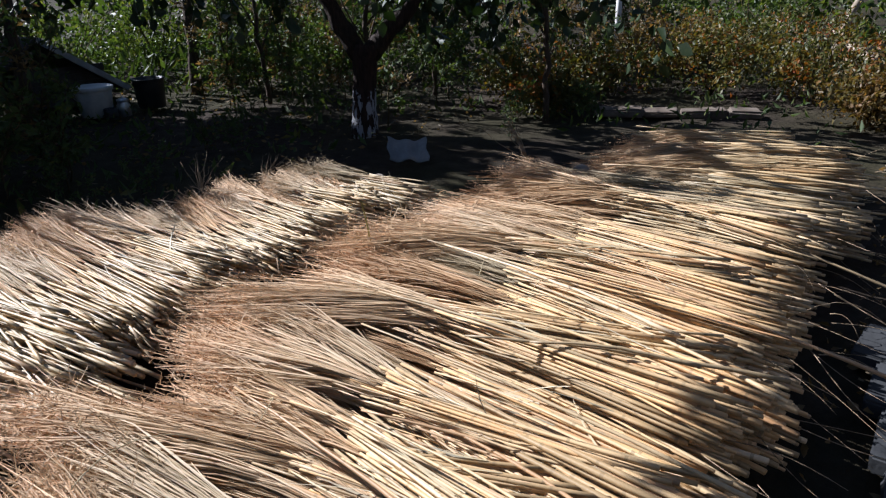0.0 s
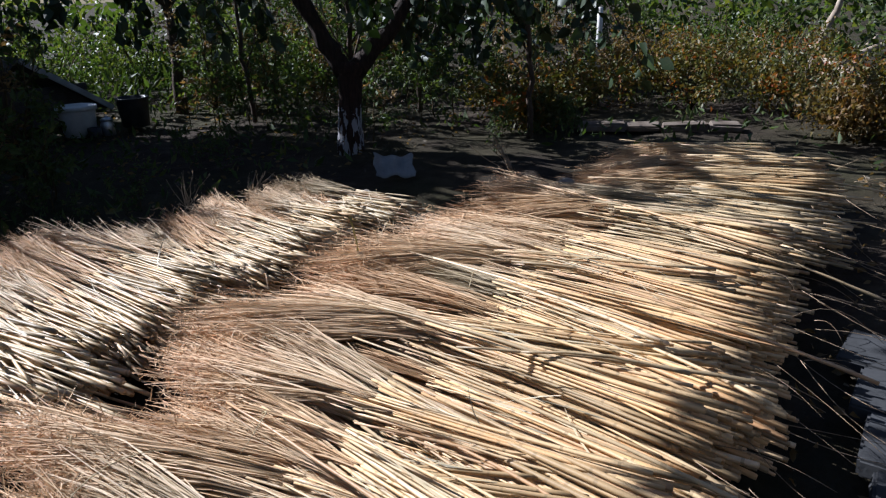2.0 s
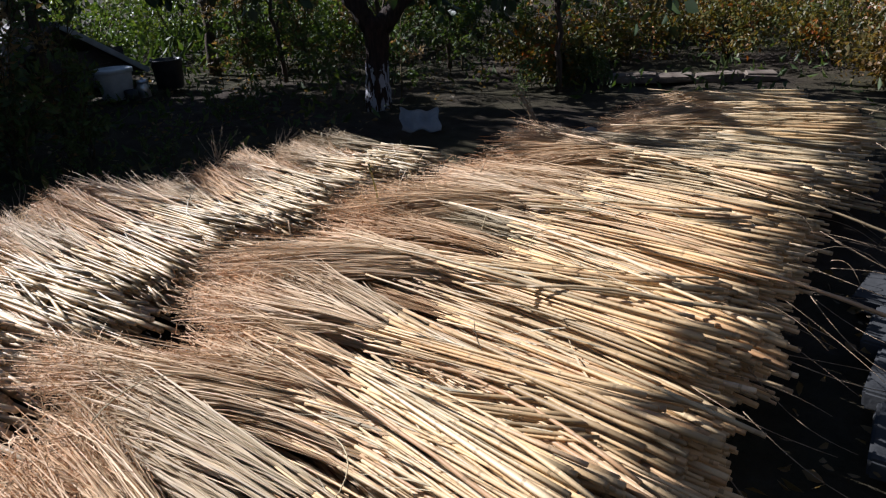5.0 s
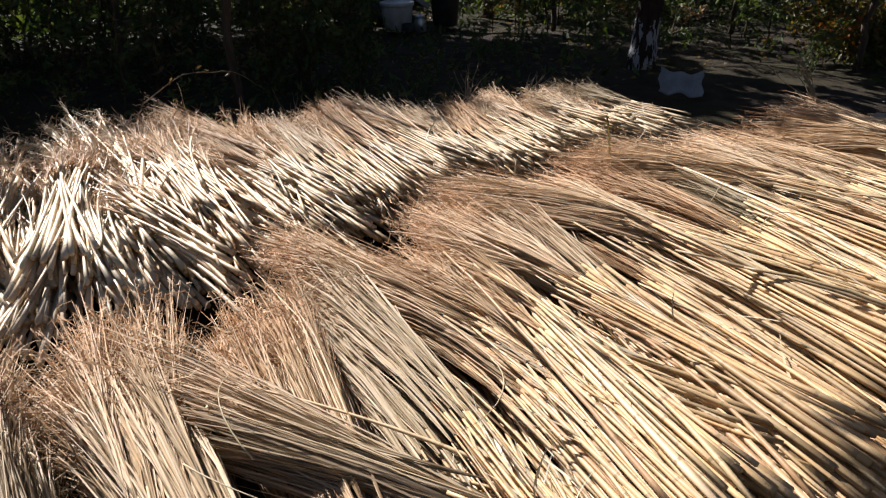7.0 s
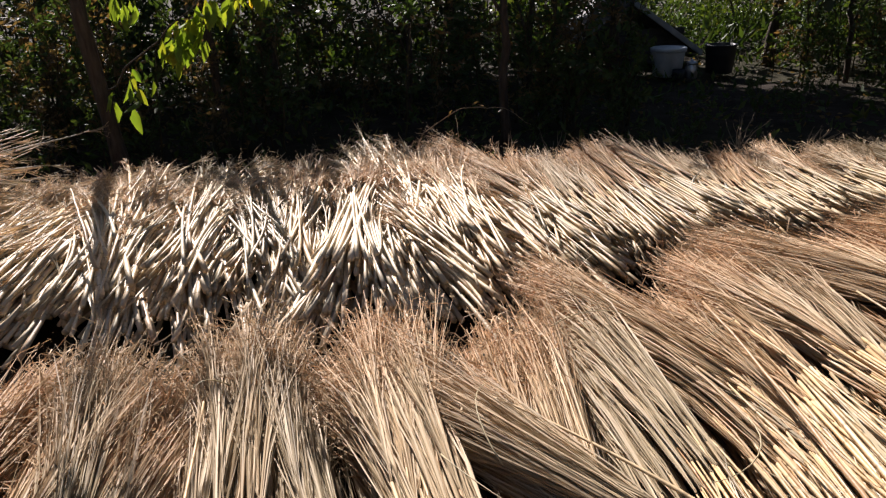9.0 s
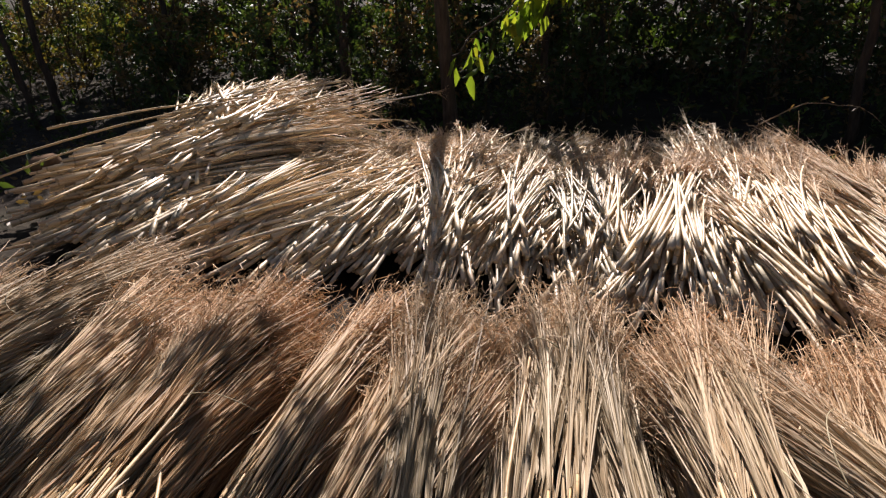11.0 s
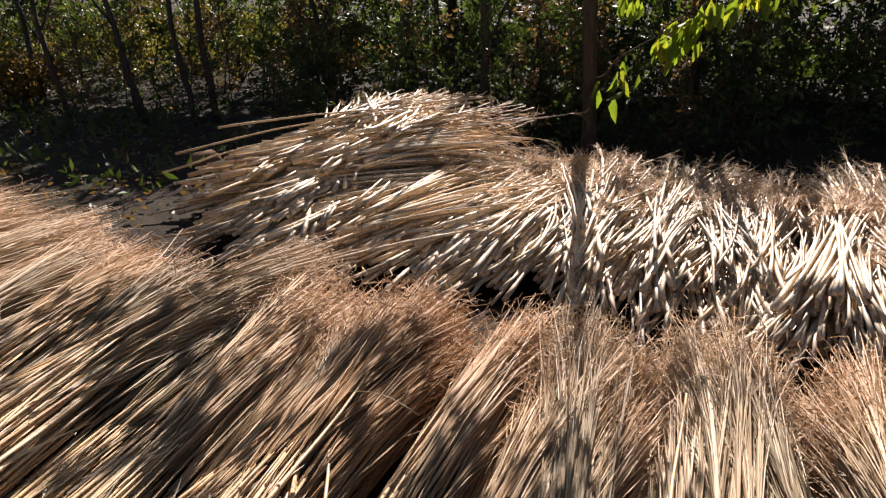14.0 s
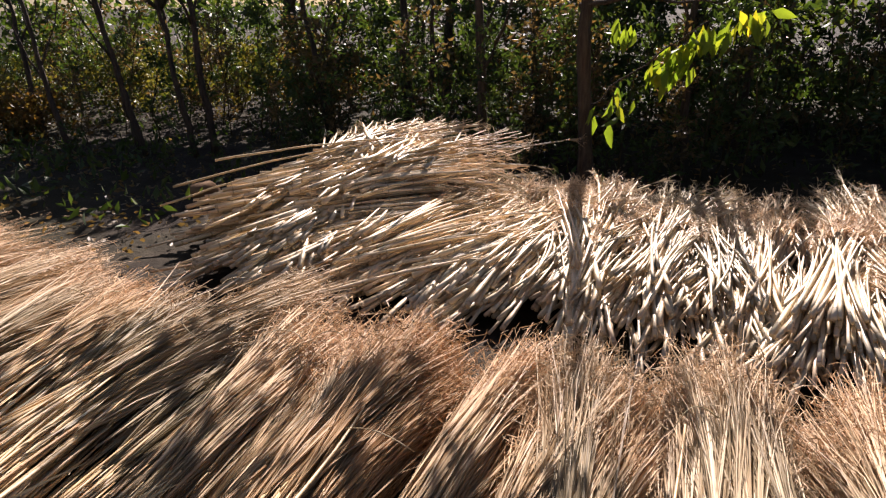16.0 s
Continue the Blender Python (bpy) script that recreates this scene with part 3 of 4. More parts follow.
# ---------------------------------------------------------------- trees
def limb(points, radii, sides=9, sub=4, g=None, wobble=0.0):
    """A bent, tapering limb through the points."""
    pts = np.array(points, float)
    t = np.linspace(0, len(pts) - 1, (len(pts) - 1) * sub + 1)
    P = np.stack([np.interp(t, np.arange(len(pts)), pts[:, c]) for c in range(3)], -1)
    if g is not None and wobble:
        P[1:-1] += g.normal(0, wobble, P[1:-1].shape)
    R = np.interp(t, np.arange(len(pts)), radii)
    if g is not None:
        R = R * g.uniform(0.92, 1.10, R.shape)
    return tubes(P[None], R[None], sides)


def crown_leaves(g, centres, radii, per, size, hang=0.5):
    """Leaves in clumps: centres[n, 3], clump radii[n]."""
    n = len(centres)
    off = unit(g.normal(size=(n, per, 3))) * g.uniform(0.15, 1.0, (n, per, 1)) ** 0.6 * radii[:, None, None]
    C = (centres[:, None] + off).reshape(-1, 3)
    D = g.normal(size=C.shape) * 0.8 + unit(off.reshape(-1, 3)) * 0.5 + np.array([0, 0, -hang])
    return small_leaves(C, D, g.uniform(0.6, 1.15, len(C)) * size, 0.6, g)


def spray(g, start, end, count, size, droop=0.1):
    """A twig with leaves hanging along it: twig arrays and leaf arrays."""
    a, b = np.array(start, float), np.array(end, float)
    s = np.linspace(0, 1, 7)[:, None]
    P = a + (b - a) * s
    P[:, 2] += droop * 4 * (s[:, 0] * (1 - s[:, 0])) - droop * s[:, 0] ** 2
    P[1:] += g.normal(0, 0.012, (6, 3))
    tw = tubes(P[None], np.linspace(0.008, 0.002, 7)[None], 4)
    t = g.uniform(0.2, 1.0, count) * 6
    lo = np.minimum(t.astype(int), 5)
    C = P[lo] * (1 - (t - lo))[:, None] + P[lo + 1] * (t - lo)[:, None] + g.normal(0, 0.035, (count, 3))
    D = g.normal(0, 0.55, (count, 3)) + np.array([0, 0, -0.9])
    return tw, leaf_arrays(C, D, g.uniform(0.65, 1.15, count) * size, 0.72, g)


def fork_tree():
    g = np.random.default_rng(31)
    root = empty("fruit_tree", pose(5.02, 4.90, 0), "old forked fruit tree with limewashed, scorched trunk in shade", "tree")
    mesh_object("trunk", *limb([(-0.05, 0, -0.05), (-0.03, 0, 0.2), (0, 0, 0.5), (0.01, -0.01, 0.74)], [0.125, 0.10, 0.10, 0.125], 12, 4, g, 0.004), M_BARK, None, root, True)
    for pts, r in (([(-0.02, 0.03, 0.66), (-0.14, 0.17, 1.0), (-0.35, 0.35, 1.6), (-0.8, 0.3, 2.3)], [0.085, 0.07, 0.055, 0.03]),
                   ([(0.03, -0.04, 0.66), (0.22, -0.32, 1.02), (0.45, -0.55, 1.5), (0.5, -0.9, 2.3)], [0.085, 0.068, 0.052, 0.03]),
                   ([(0.36, -0.45, 1.3), (-0.5, -1.1, 1.7), (-1.0, -1.9, 1.75)], [0.04, 0.028, 0.012]),
                   ([(-0.3, 0.3, 1.45), (-1.0, 0.2, 1.75), (-1.9, 0.1, 1.6)], [0.04, 0.028, 0.012])):
        mesh_object("limb", *limb(pts, r, 8, 4, g, 0.012), M_BARK_LIMB, None, root, True)
    # Unseen leaf clumps added overhead to shade the slabs and dapple the far reeds.
    dense = np.stack([g.uniform(-4.6, 1.9, 460), g.uniform(-1.30, -0.46, 460), g.uniform(2.70, 2.86, 460)], -1)
    loose = np.stack([g.uniform(-2.1, 0.3, 42), g.uniform(0.40, 1.45, 42), g.uniform(2.5, 2.9, 42)], -1)
    c = np.concatenate((dense, loose))
    mesh_object("crown", *crown_leaves(g, c, np.concatenate((g.uniform(0.09, 0.15, len(dense)), g.uniform(0.12, 0.22, len(loose)))), 40, 0.11), M_LEAF, None, root)
    # Unseen limb added to carry the shading strip.
    mesh_object("limb", *limb([(-0.5, 0.2, 2.0), (-1.8, -0.6, 2.6), (-3.2, -0.85, 2.75), (-4.5, -0.9, 2.7)], [0.035, 0.03, 0.02, 0.008], 6, 4, g, 0.02), M_BARK_THIN, None, root, True)
    # low hanging sprays
    tw, lv = [], []
    for i in range(14):
        az = g.uniform(0.5, 1)
        end = np.array([g.uniform(-2.3, 0.6), 0, 0])
        end[1] = -0.62 * end[0] - 1.55 + g.uniform(-0.3, 0.9) if az < 0.84 else g.uniform(-2.9, -1.5)
        if az >= 0.84:
            end[0] = g.uniform(-0.9, 0.9)
        end[2] = g.uniform(0.78, 1.15) if az >= 0.84 else g.uniform(1.12, 1.35)
        start = end * np.array([0.75, 0.7, 0]) + np.array([0, 0, g.uniform(1.5, 1.8)])
        away = 1.0 if az >= 0.84 else max(1.0, 4.15 / (end[1] + 3.92))
        eye = np.array([-4.6, -3.92, 1.4])
        start, end = eye + (start - eye) * away, eye + (end - eye) * away
        a, b = spray(g, start, end, 15, 0.10 * away)
        tw.append(a)
        lv.append(b)
    # leafy twigs that hang round the fork and out beyond the reeds
    for i in range(100):
        far = i % 3 < 2
        a = math.radians(g.uniform(21, 41) if far else g.uniform(44, 80))
        d = g.uniform(5.9, 7.0)
        low = np.interp(math.degrees(a), [21, 25, 30, 34, 40, 50, 80], [1.1, 0.75, 0.55, 0.62, 0.98, 0.98, 1.02])
        end = np.array([d * math.cos(a) - 4.6, d * math.sin(a) - 3.97, g.uniform(low, 1.45)])
        start = end + np.array([g.normal(-0.15, 0.15), g.normal(0, 0.15), g.uniform(0.3, 0.6)])
        a1, b1 = spray(g, start, end, 16, 0.125)
        tw.append(a1)
        lv.append(b1)
    mesh_object("twig", *merged(*tw), M_BARK_THIN, None, root)["kind"] = "stuff"
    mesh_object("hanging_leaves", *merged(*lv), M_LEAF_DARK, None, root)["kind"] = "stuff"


fork_tree()


def slim_tree():
    """The young tree behind the back row, with a low branch of yellowing leaves."""
    g = np.random.default_rng(33)
    root = empty("young_tree", pose(-0.80, 5.20, 0), "slim young tree with yellow-green autumn leaves behind the reeds", "tree")
    mesh_object("trunk", *limb([(0.06, 0, -0.05), (0.03, 0, 0.4), (-0.01, 0.0, 1.0), (0.02, 0.0, 1.8), (0.05, -0.02, 2.4)], [0.056, 0.048, 0.042, 0.026, 0.006], 10, 4, g, 0.004), M_BARK_THIN, None, root, True)
    mesh_object("limb", *limb([(0.02, 0, 0.57), (0.12, -0.03, 0.62), (0.22, -0.05, 0.75), (0.36, -0.08, 0.83), (0.5, -0.1, 0.95), (0.75, -0.12, 1.12)], [0.008, 0.007, 0.006, 0.006, 0.005, 0.003], 5, 4, g, 0.004), M_BARK_THIN, None, root)
    mesh_object("limb", *limb([(-0.04, 0, 1.2), (0.3, -0.1, 1.25), (0.8, -0.15, 1.2)], [0.02, 0.012, 0.004], 5, 4, g, 0.01), M_BARK_THIN, None, root)
    mesh_object("limb", *limb([(-0.06, 0, 1.6), (-0.7, -0.3, 2.1), (-1.6, -0.4, 2.4)], [0.03, 0.02, 0.01], 6, 4, g, 0.01), M_BARK_THIN, None, root)
    # leaves hanging on the low branch
    C, S = [], []
    for cx, cz, n in ((0.12, 0.64, 3), (0.24, 0.75, 7), (0.48, 0.95, 16), (0.57, 1.03, 28), (0.72, 1.14, 26), (0.22, 1.16, 14), (0.92, 1.22, 18)):
        C.append(np.array([cx, -0.1, cz]) + g.normal(0, 1, (n, 3)) * np.array([0.06, 0.05, 0.035]))
    C.append(np.array([[0.17, -0.08, 0.60]]))
    C = np.concatenate(C) + np.array([0.03, 0, -0.10])
    D = g.normal(0, 0.35, C.shape) + np.array([-0.1, 0, -1.0])
    D[-1] = (0.06, 0, -1)
    size = g.uniform(0.095, 0.155, len(C))
    size[-1] = 0.17
    mesh_object("low_leaves", *leaf_arrays(C, D, size, 0.42, g), M_LEAF_YELLOW, None, root)["kind"] = "stuff"
    # Unseen crown clumps, added where their shade falls on the front row.
    n = 23
    c = np.stack([g.uniform(-1.05, 0.40, n), g.uniform(-1.0, -0.05, n), g.uniform(2.1, 2.45, n)], -1)
    c[-6:, :2] += np.array([0.55, 0.05])
    c = np.concatenate((c, np.stack([g.uniform(-2.1, -1.0, 13), g.uniform(-1.0, -0.2, 13), g.uniform(2.1, 2.5, 13)], -1)))
    c = c[c[:, 1] + 5.2 - 1.43 * (c[:, 2] - 0.35) < 2.45]
    mesh_object("crown", *crown_leaves(g, c, g.uniform(0.10, 0.22, len(c)), 21, 0.10), M_LEAF_YELLOW, None, root)


slim_tree()


def orchard_tree(g, x, y, h, spread, thick, lean=0.0):
    root = empty("orchard_tree", pose(x, y, 0), "dark-barked orchard tree with unseen green crown added for shade", "tree", "orchard trees behind the weeds")
    mesh_object("trunk", *limb([(0, 0, -0.05), (lean * 0.3, 0, 0.7), (lean * 0.7, 0.05, 1.5), (lean, 0, h * 0.8)], [thick, thick * 0.85, thick * 0.7, thick * 0.3], 9, 4, g, 0.01), M_BARK_THIN, None, root, True)
    for _ in range(4):
        a = g.uniform(0, 6.28)
        e = (lean + math.cos(a) * spread * 0.7, math.sin(a) * spread * 0.5, h * g.uniform(0.75, 1.0))
        mesh_object("limb", *limb([(lean * 0.5, 0, 1.2), (e[0] * 0.5, e[1] * 0.5, 1.7), e], [thick * 0.55, thick * 0.35, 0.012], 6, 4, g, 0.02), M_BARK_THIN, None, root, True)
    # Unseen crown clumps added to shade the ground behind, clipped to spare the reeds.
    n = int((560 if -2.5 < x < 4 else 8 if 4 < x < 8 else 190 if x > -6 else 60) * spread)
    c = np.stack([lean + g.normal(0, 0.48, n) * spread, g.normal(0, 0.42, n) * spread + 0.6, g.uniform(1.6, h + 0.8, n)], -1)
    edge = np.interp(c[:, 0] + x, [-4.15, -3.85, -1.2, -0.8, 0.9, 1.1, 1.8, 2.0, 2.6, 3.2], [3.4, 5.2, 5.2, 4.6, 4.6, 3.7, 3.7, 4.6, 4.6, 3.0])
    c = c[(c[:, 2] < 0.70 * (c[:, 1] + y - edge) - 0.35) & (c[:, 1] + y > 7.4)]
    if x < -4.4:
        c = c[c[:, 2] > 0.70 * (c[:, 1] + y - 6.0) + 0.45]
    n = len(c)
    mesh_object("crown", *crown_leaves(g, c, g.uniform(0.22, 0.45, n), 26, 0.22), M_LEAF, None, root)


g1 = np.random.default_rng(41)
for x, y, h, sp, th, le in ((-8.2, 9.4, 3.2, 1.6, 0.08, -0.2), (-5.1, 8.4, 3.2, 1.4, 0.07, -0.2), (5.8, 8.3, 3.4, 1.6, 0.07, 0.1), (-3.3, 8.9, 3.2, 1.7, 0.07, 0.15), (-0.4, 9.1, 3.3, 1.8, 0.08, 0.1), (2.2, 9.2, 3.4, 1.8, 0.08, -0.1),
                            (4.3, 9.6, 3.4, 1.7, 0.10, -0.15), (7.2, 9.2, 3.2, 1.6, 0.10, 0.1), (9.6, 7.6, 3.2, 1.5, 0.09, 0.0)):
    orchard_tree(g1, x, y, h, sp, th, le)


def sapling(g, x, y, lean, h, thick):
    root = empty("sapling", pose(x, y, 0), "thin dark leaning sapling stem among weeds", "sapling", "thin saplings at the garden edge")
    mesh_object("trunk", *limb([(0, 0, -0.04), (lean * 0.25, 0, 0.5), (lean * 0.6, 0.03, 1.2), (lean, 0.0, h)], [thick, thick * 0.85, thick * 0.65, thick * 0.3], 7, 4, g, 0.012), M_BARK_THIN, None, root, True)
    for _ in range(3):
        z = g.uniform(0.5, h * 0.8)
        a = g.uniform(0, 6.28)
        mesh_object("branch", *limb([(lean * z / h, 0, z), (lean * z / h + 0.2 * math.cos(a), 0.2 * math.sin(a), z + 0.35), (lean * z / h + 0.35 * math.cos(a), 0.3 * math.sin(a), z + 0.8)], [thick * 0.4, thick * 0.28, 0.003], 5, 3, g, 0.01), M_BARK_THIN, None, root)


for x, y, le, h, th in ((-4.30, 5.45, -0.35, 2.0, 0.030), (-4.22, 5.6, -0.15, 2.2, 0.036), (-4.75, 5.3, -0.5, 2.0, 0.028), (-5.0, 5.5, -0.45, 2.2, 0.032), (-5.2, 4.9, -0.4, 2.0, 0.026), (-6.4, 5.6, -0.2, 2.0, 0.03),
                        (-6.0, 4.7, -0.15, 2.0, 0.028), (-3.4, 6.3, -0.35, 2.1, 0.034), (-2.90, 6.95, -0.05, 2.2, 0.058), (-2.45, 6.6, -0.05, 2.0, 0.03), (-1.66, 5.75, -0.12, 2.2, 0.046), (1.76, 5.50, 0.06, 2.1, 0.036), (2.25, 6.4, 0.0, 2.1, 0.034), (-0.2, 5.9, -0.02, 2.1, 0.032),
                        (1.25, 6.7, 0.12, 2.2, 0.034), (2.6, 6.9, 0.05, 2.2, 0.03), (0.15, 6.6, 0.1, 2.2, 0.03), (6.2, 3.80, 0.02, 1.9, 0.030), (7.0, 5.6, 0.1, 2.0, 0.03), (5.7, 6.9, -0.1, 2.1, 0.03), (3.72, 8.1, 0.1, 2.2, 0.07), (5.6, 5.35, 0.02, 1.5, 0.028)):
    sapling(g1, x, y, le, h, th)


# ---------------------------------------------------------------- weeds
def tall_weed(g, h, leaves, size, dry):
    root = empty("tall_weed", pose(0, 0, 0), "tall leafy dry-brown weed in shade" if dry else "tall leafy green weed in shade", "weed", "tall weeds behind the reeds")
    bend = g.normal(0, 0.16, 2)
    pts = [(0, 0, -0.03), (bend[0] * 0.3, bend[1] * 0.3, h * 0.4), (bend[0] * 0.8, bend[1] * 0.8, h * 0.8), (bend[0] * 1.5, bend[1] * 1.5, h)]
    stems = [limb(pts, [0.008, 0.007, 0.005, 0.002], 5, 4, g, 0.012)]
    C, D = [], []
    for _ in range(int(h * 17)):
        z = g.uniform(0.12, 1.0) * h
        a = g.uniform(0, 6.28)
        r = g.uniform(0.10, 0.32) * (1.15 - 0.6 * z / h)
        o = np.array([bend[0] * (z / h) ** 2 * 1.4, bend[1] * (z / h) ** 2 * 1.4, z])
        e = o + np.array([r * math.cos(a), r * math.sin(a), g.uniform(0.04, 0.2)])
        stems.append(limb([o, (o + e) / 2 + np.array([0, 0, 0.02]), e], [0.004, 0.003, 0.0015], 3, 1, g, 0.0))
        n = leaves
        t = g.uniform(0.15, 1.1, n)[:, None]
        C.append(o + (e - o) * t + g.normal(0, 0.02, (n, 3)))
        D.append((e - o) / r * 0.6 + g.normal(0, 0.5, (n, 3)) + np.array([0, 0, -0.45]))
    C, D = np.concatenate(C), np.concatenate(D)
    mesh_object("stem_mass", *merged(*stems), M_STEM, None, root)["kind"] = "stuff"
    mesh_object("leaves", *small_leaves(C, D, g.uniform(0.5, 1.2, len(C)) * size, 0.42, g), M_WEED_DRY if dry else M_WEED, None, root)["kind"] = "stuff"
    return root


def plant_weeds():
    g = np.random.default_rng(51)
    kinds = [tall_weed(g, h, lv, sz, dry) for h, lv, sz, dry in ((1.25, 14, 0.072, False), (1.45, 13, 0.080, False), (1.0, 16, 0.065, False), (1.6, 13, 0.075, False), (1.15, 14, 0.065, True), (1.5, 10, 0.07, True), (0.75, 18, 0.065, False), (0.6, 16, 0.08, False))]
    HEIGHTS = [1.25, 1.45, 1.0, 1.6, 1.15, 1.5, 0.75, 0.6]
    spots = []
    for x0, x1, y0, y1, n, low in ((-2.4, 3.0, 6.1, 8.3, 36, 0), (-3.0, 4.4, 7.3, 9.0, 34, 0), (-3.2, 3.0, 8.2, 9.6, 22, 0), (4.2, 8.0, 7.0, 9.0, 24, 0), (-3.6, -1.2, 5.7, 7.5, 22, 0), (-9.0, -3.4, 6.3, 9.0, 44, 0), (-6.6, -4.6, 4.6, 6.0, 9, 1), (-3.6, -2.4, 5.3, 5.9, 6, 1), (4.6, 9.0, 6.2, 9.0, 40, 0), (5.3, 8.2, 4.7, 6.3, 18, 1), (2.2, 2.9, 5.6, 6.2, 6, 1),
                                   (6.6, 9.0, 3.6, 5.2, 14, 1), (5.4, 6.6, 3.2, 4.3, 8, 2), (-3.6, 2.9, 5.55, 6.5, 36, 0), (1.2, 3.4, 5.2, 6.2, 10, 2), (-1.8, 1.0, 5.4, 6.2, 8, 2), (-8.5, -4.0, 2.6, 4.8, 12, 2), (-5.2, -3.2, 3.6, 5.2, 18, 3), (3.9, 5.6, 5.2, 6.6, 12, 3), (2.4, 3.4, 5.0, 5.6, 5, 3)):
        for _ in range(n):
            spots.append((g.uniform(x0, x1), g.uniform(y0, y1), low))
    for i, (x, y, low) in enumerate(spots):
        k = kinds[int(g.choice([4, 5, 0, 2]))] if low == 0 and x < -3.4 else kinds[int(g.integers(0, 6))] if low == 0 else kinds[int(g.choice([2, 4, 6, 7]))] if low == 1 else kinds[int(g.choice([6, 7]))]
        if low < 3 and (2.9 < x < 5.2 and 5.0 < y < 9.3 or 4.4 < x < 7.5 and y > 8.2):  # kept clear round the hut and the buckets
            continue
        sc = g.uniform(0.8, 1.12) * (1, 1, 0.5, 0.38)[low]
        if x < 3.8:  # the growth nearest the reeds is lower
            sc = min(sc, (0.28 + 0.70 * (y - (4.8 if x < -1.2 else 4.5))) / HEIGHTS[kinds.index(k)])
        if sc < 0.2:
            continue
        c = copy_thing(k, pose(x, y, -0.02, 0, 0, g.uniform(0, 360)))
        c.scale = (sc, sc, sc)
    for j, k in enumerate(kinds):
        k.matrix_basis = pose(-1.9 + 0.63 * j, 7.25 + 0.1 * (j % 3), -0.02, 0, 0, 40 * j)


plant_weeds()


# ---------------------------------------------------------------- shrubs by the low wall
def shrub(g, x, y, rx, ry, h, mat, label, n=70, size=0.055):
    root = empty("shrub", pose(x, y, 0), label, "shrub", "autumn shrubs round the garden")
    stems = []
    for _ in range(9):
        a, r = g.uniform(0, 6.28), g.uniform(0.2, 0.9)
        stems.append(limb([(0, 0, -0.03), (rx * r * 0.5 * math.cos(a), ry * r * 0.5 * math.sin(a), h * 0.5), (rx * r * math.cos(a), ry * r * math.sin(a), h * 0.95)], [0.012, 0.008, 0.003], 4, 3, g, 0.01))
    mesh_object("twig_mass", *merged(*stems), M_STEM, None, root)["kind"] = "stuff"
    d = unit(g.normal(size=(n, 3)))
    c = d * np.array([rx, ry, h * 0.5]) * g.uniform(0.35, 1.0, (n, 1)) + np.array([0, 0, h * 0.5])
    c[:, 2] = np.maximum(c[:, 2], 0.06)
    mesh_object("leaves", *crown_leaves(g, c, g.uniform(0.08, 0.2, n), 34, size, 0.1), mat, None, root)["kind"] = "stuff"


g2 = np.random.default_rng(61)
for x, y, rx, ry, h, mat in ((7.9, 3.9, 0.8, 0.7, 0.60, M_BUSH), (8.3, 2.9, 0.8, 0.7, 0.72, M_BUSH), (8.3, 1.9, 0.7, 0.7, 0.62, M_BUSH), (7.6, 0.75, 0.75, 0.7, 0.62, M_BUSH), (7.9, -0.4, 0.8, 0.8, 0.8, M_BUSH), (7.3, 1.3, 0.35, 0.4, 0.42, M_BUSH_RED),
                             (9.4, 3.6, 0.9, 0.8, 0.75, M_BUSH_RED), (9.6, 2.3, 0.9, 0.8, 0.82, M_BUSH), (7.2, 4.6, 0.6, 0.5, 0.55, M_BUSH), (6.75, 0.2, 0.45, 0.45, 0.42, M_BUSH), (9.3, 0.9, 0.9, 0.9, 0.7, M_BUSH), (6.6, 3.95, 0.45, 0.4, 0.45, M_BUSH), (7.0, -1.0, 0.6, 0.7, 0.7, M_FAR), (10.4, 3.0, 0.9, 0.9, 1.0, M_FAR), (10.6, 4.6, 0.9, 0.9, 1.1, M_FAR), (-6.6, 6.9, 0.9, 0.8, 0.9, M_BUSH_OLIVE), (-7.8, 6.1, 0.9, 0.8, 0.9, M_BUSH_OLIVE), (-5.5, 7.6, 0.9, 0.8, 1.0, M_BUSH_OLIVE), (-8.2, 7.6, 1.0, 0.9, 1.2, M_FAR), (-4.3, 7.5, 0.8, 0.7, 0.9, M_BUSH_RED), (-6.6, 5.5, 0.5, 0.5, 0.5, M_BUSH_RED), (-9.2, 5.8, 0.9, 0.9, 1.0, M_BUSH_OLIVE), (-7.0, 8.6, 1.0, 0.8, 1.4, M_FAR), (5.3, 10.3, 0.9, 0.7, 1.0, M_FAR), (6.6, 10.1, 0.9, 0.7, 1.1, M_FAR), (7.8, 9.6, 0.9, 0.7, 1.0, M_FAR), (8.6, 8.6, 0.8, 0.7, 0.9, M_FAR), (7.1, 7.3, 0.8, 0.6, 0.85, M_FAR), (8.2, 6.5, 0.8, 0.7, 0.8, M_FAR), (6.3, 8.0, 0.7, 0.6, 0.9, M_FAR)):
    shrub(g2, x, y, rx, ry, h, mat, "rust and olive shrub with small autumn leaves" if mat is M_BUSH_RED else "yellow-green shrub with small leaves turning brown")


def far_thicket():
    """Sunlit garden growth that closes the view all round the far side."""
    g = np.random.default_rng(71)
    C, r = [], []
    for d0, d1, n, h in ((11.5, 13.5, 330, 1.3), (14, 18, 480, 2.0), (19, 26, 420, 3.2)):
        az = g.uniform(-0.45, 3.3, n)
        d = g.uniform(d0, d1, n)
        C.append(np.stack([d * np.cos(az), 1 + d * np.sin(az), g.uniform(0, 1, n) ** 0.8 * h], -1))
        r.append(g.uniform(0.25, 0.55, n) * (d0 / 12))
    C, r = np.concatenate(C), np.concatenate(r)
    ob = mesh_object("far_thicket", *crown_leaves(g, C, r, 34, 0.17, 0.2), M_FAR)
    tagged(ob, "sunlit green and yellow garden growth in the distance", "thicket", kind="stuff")


far_thicket()


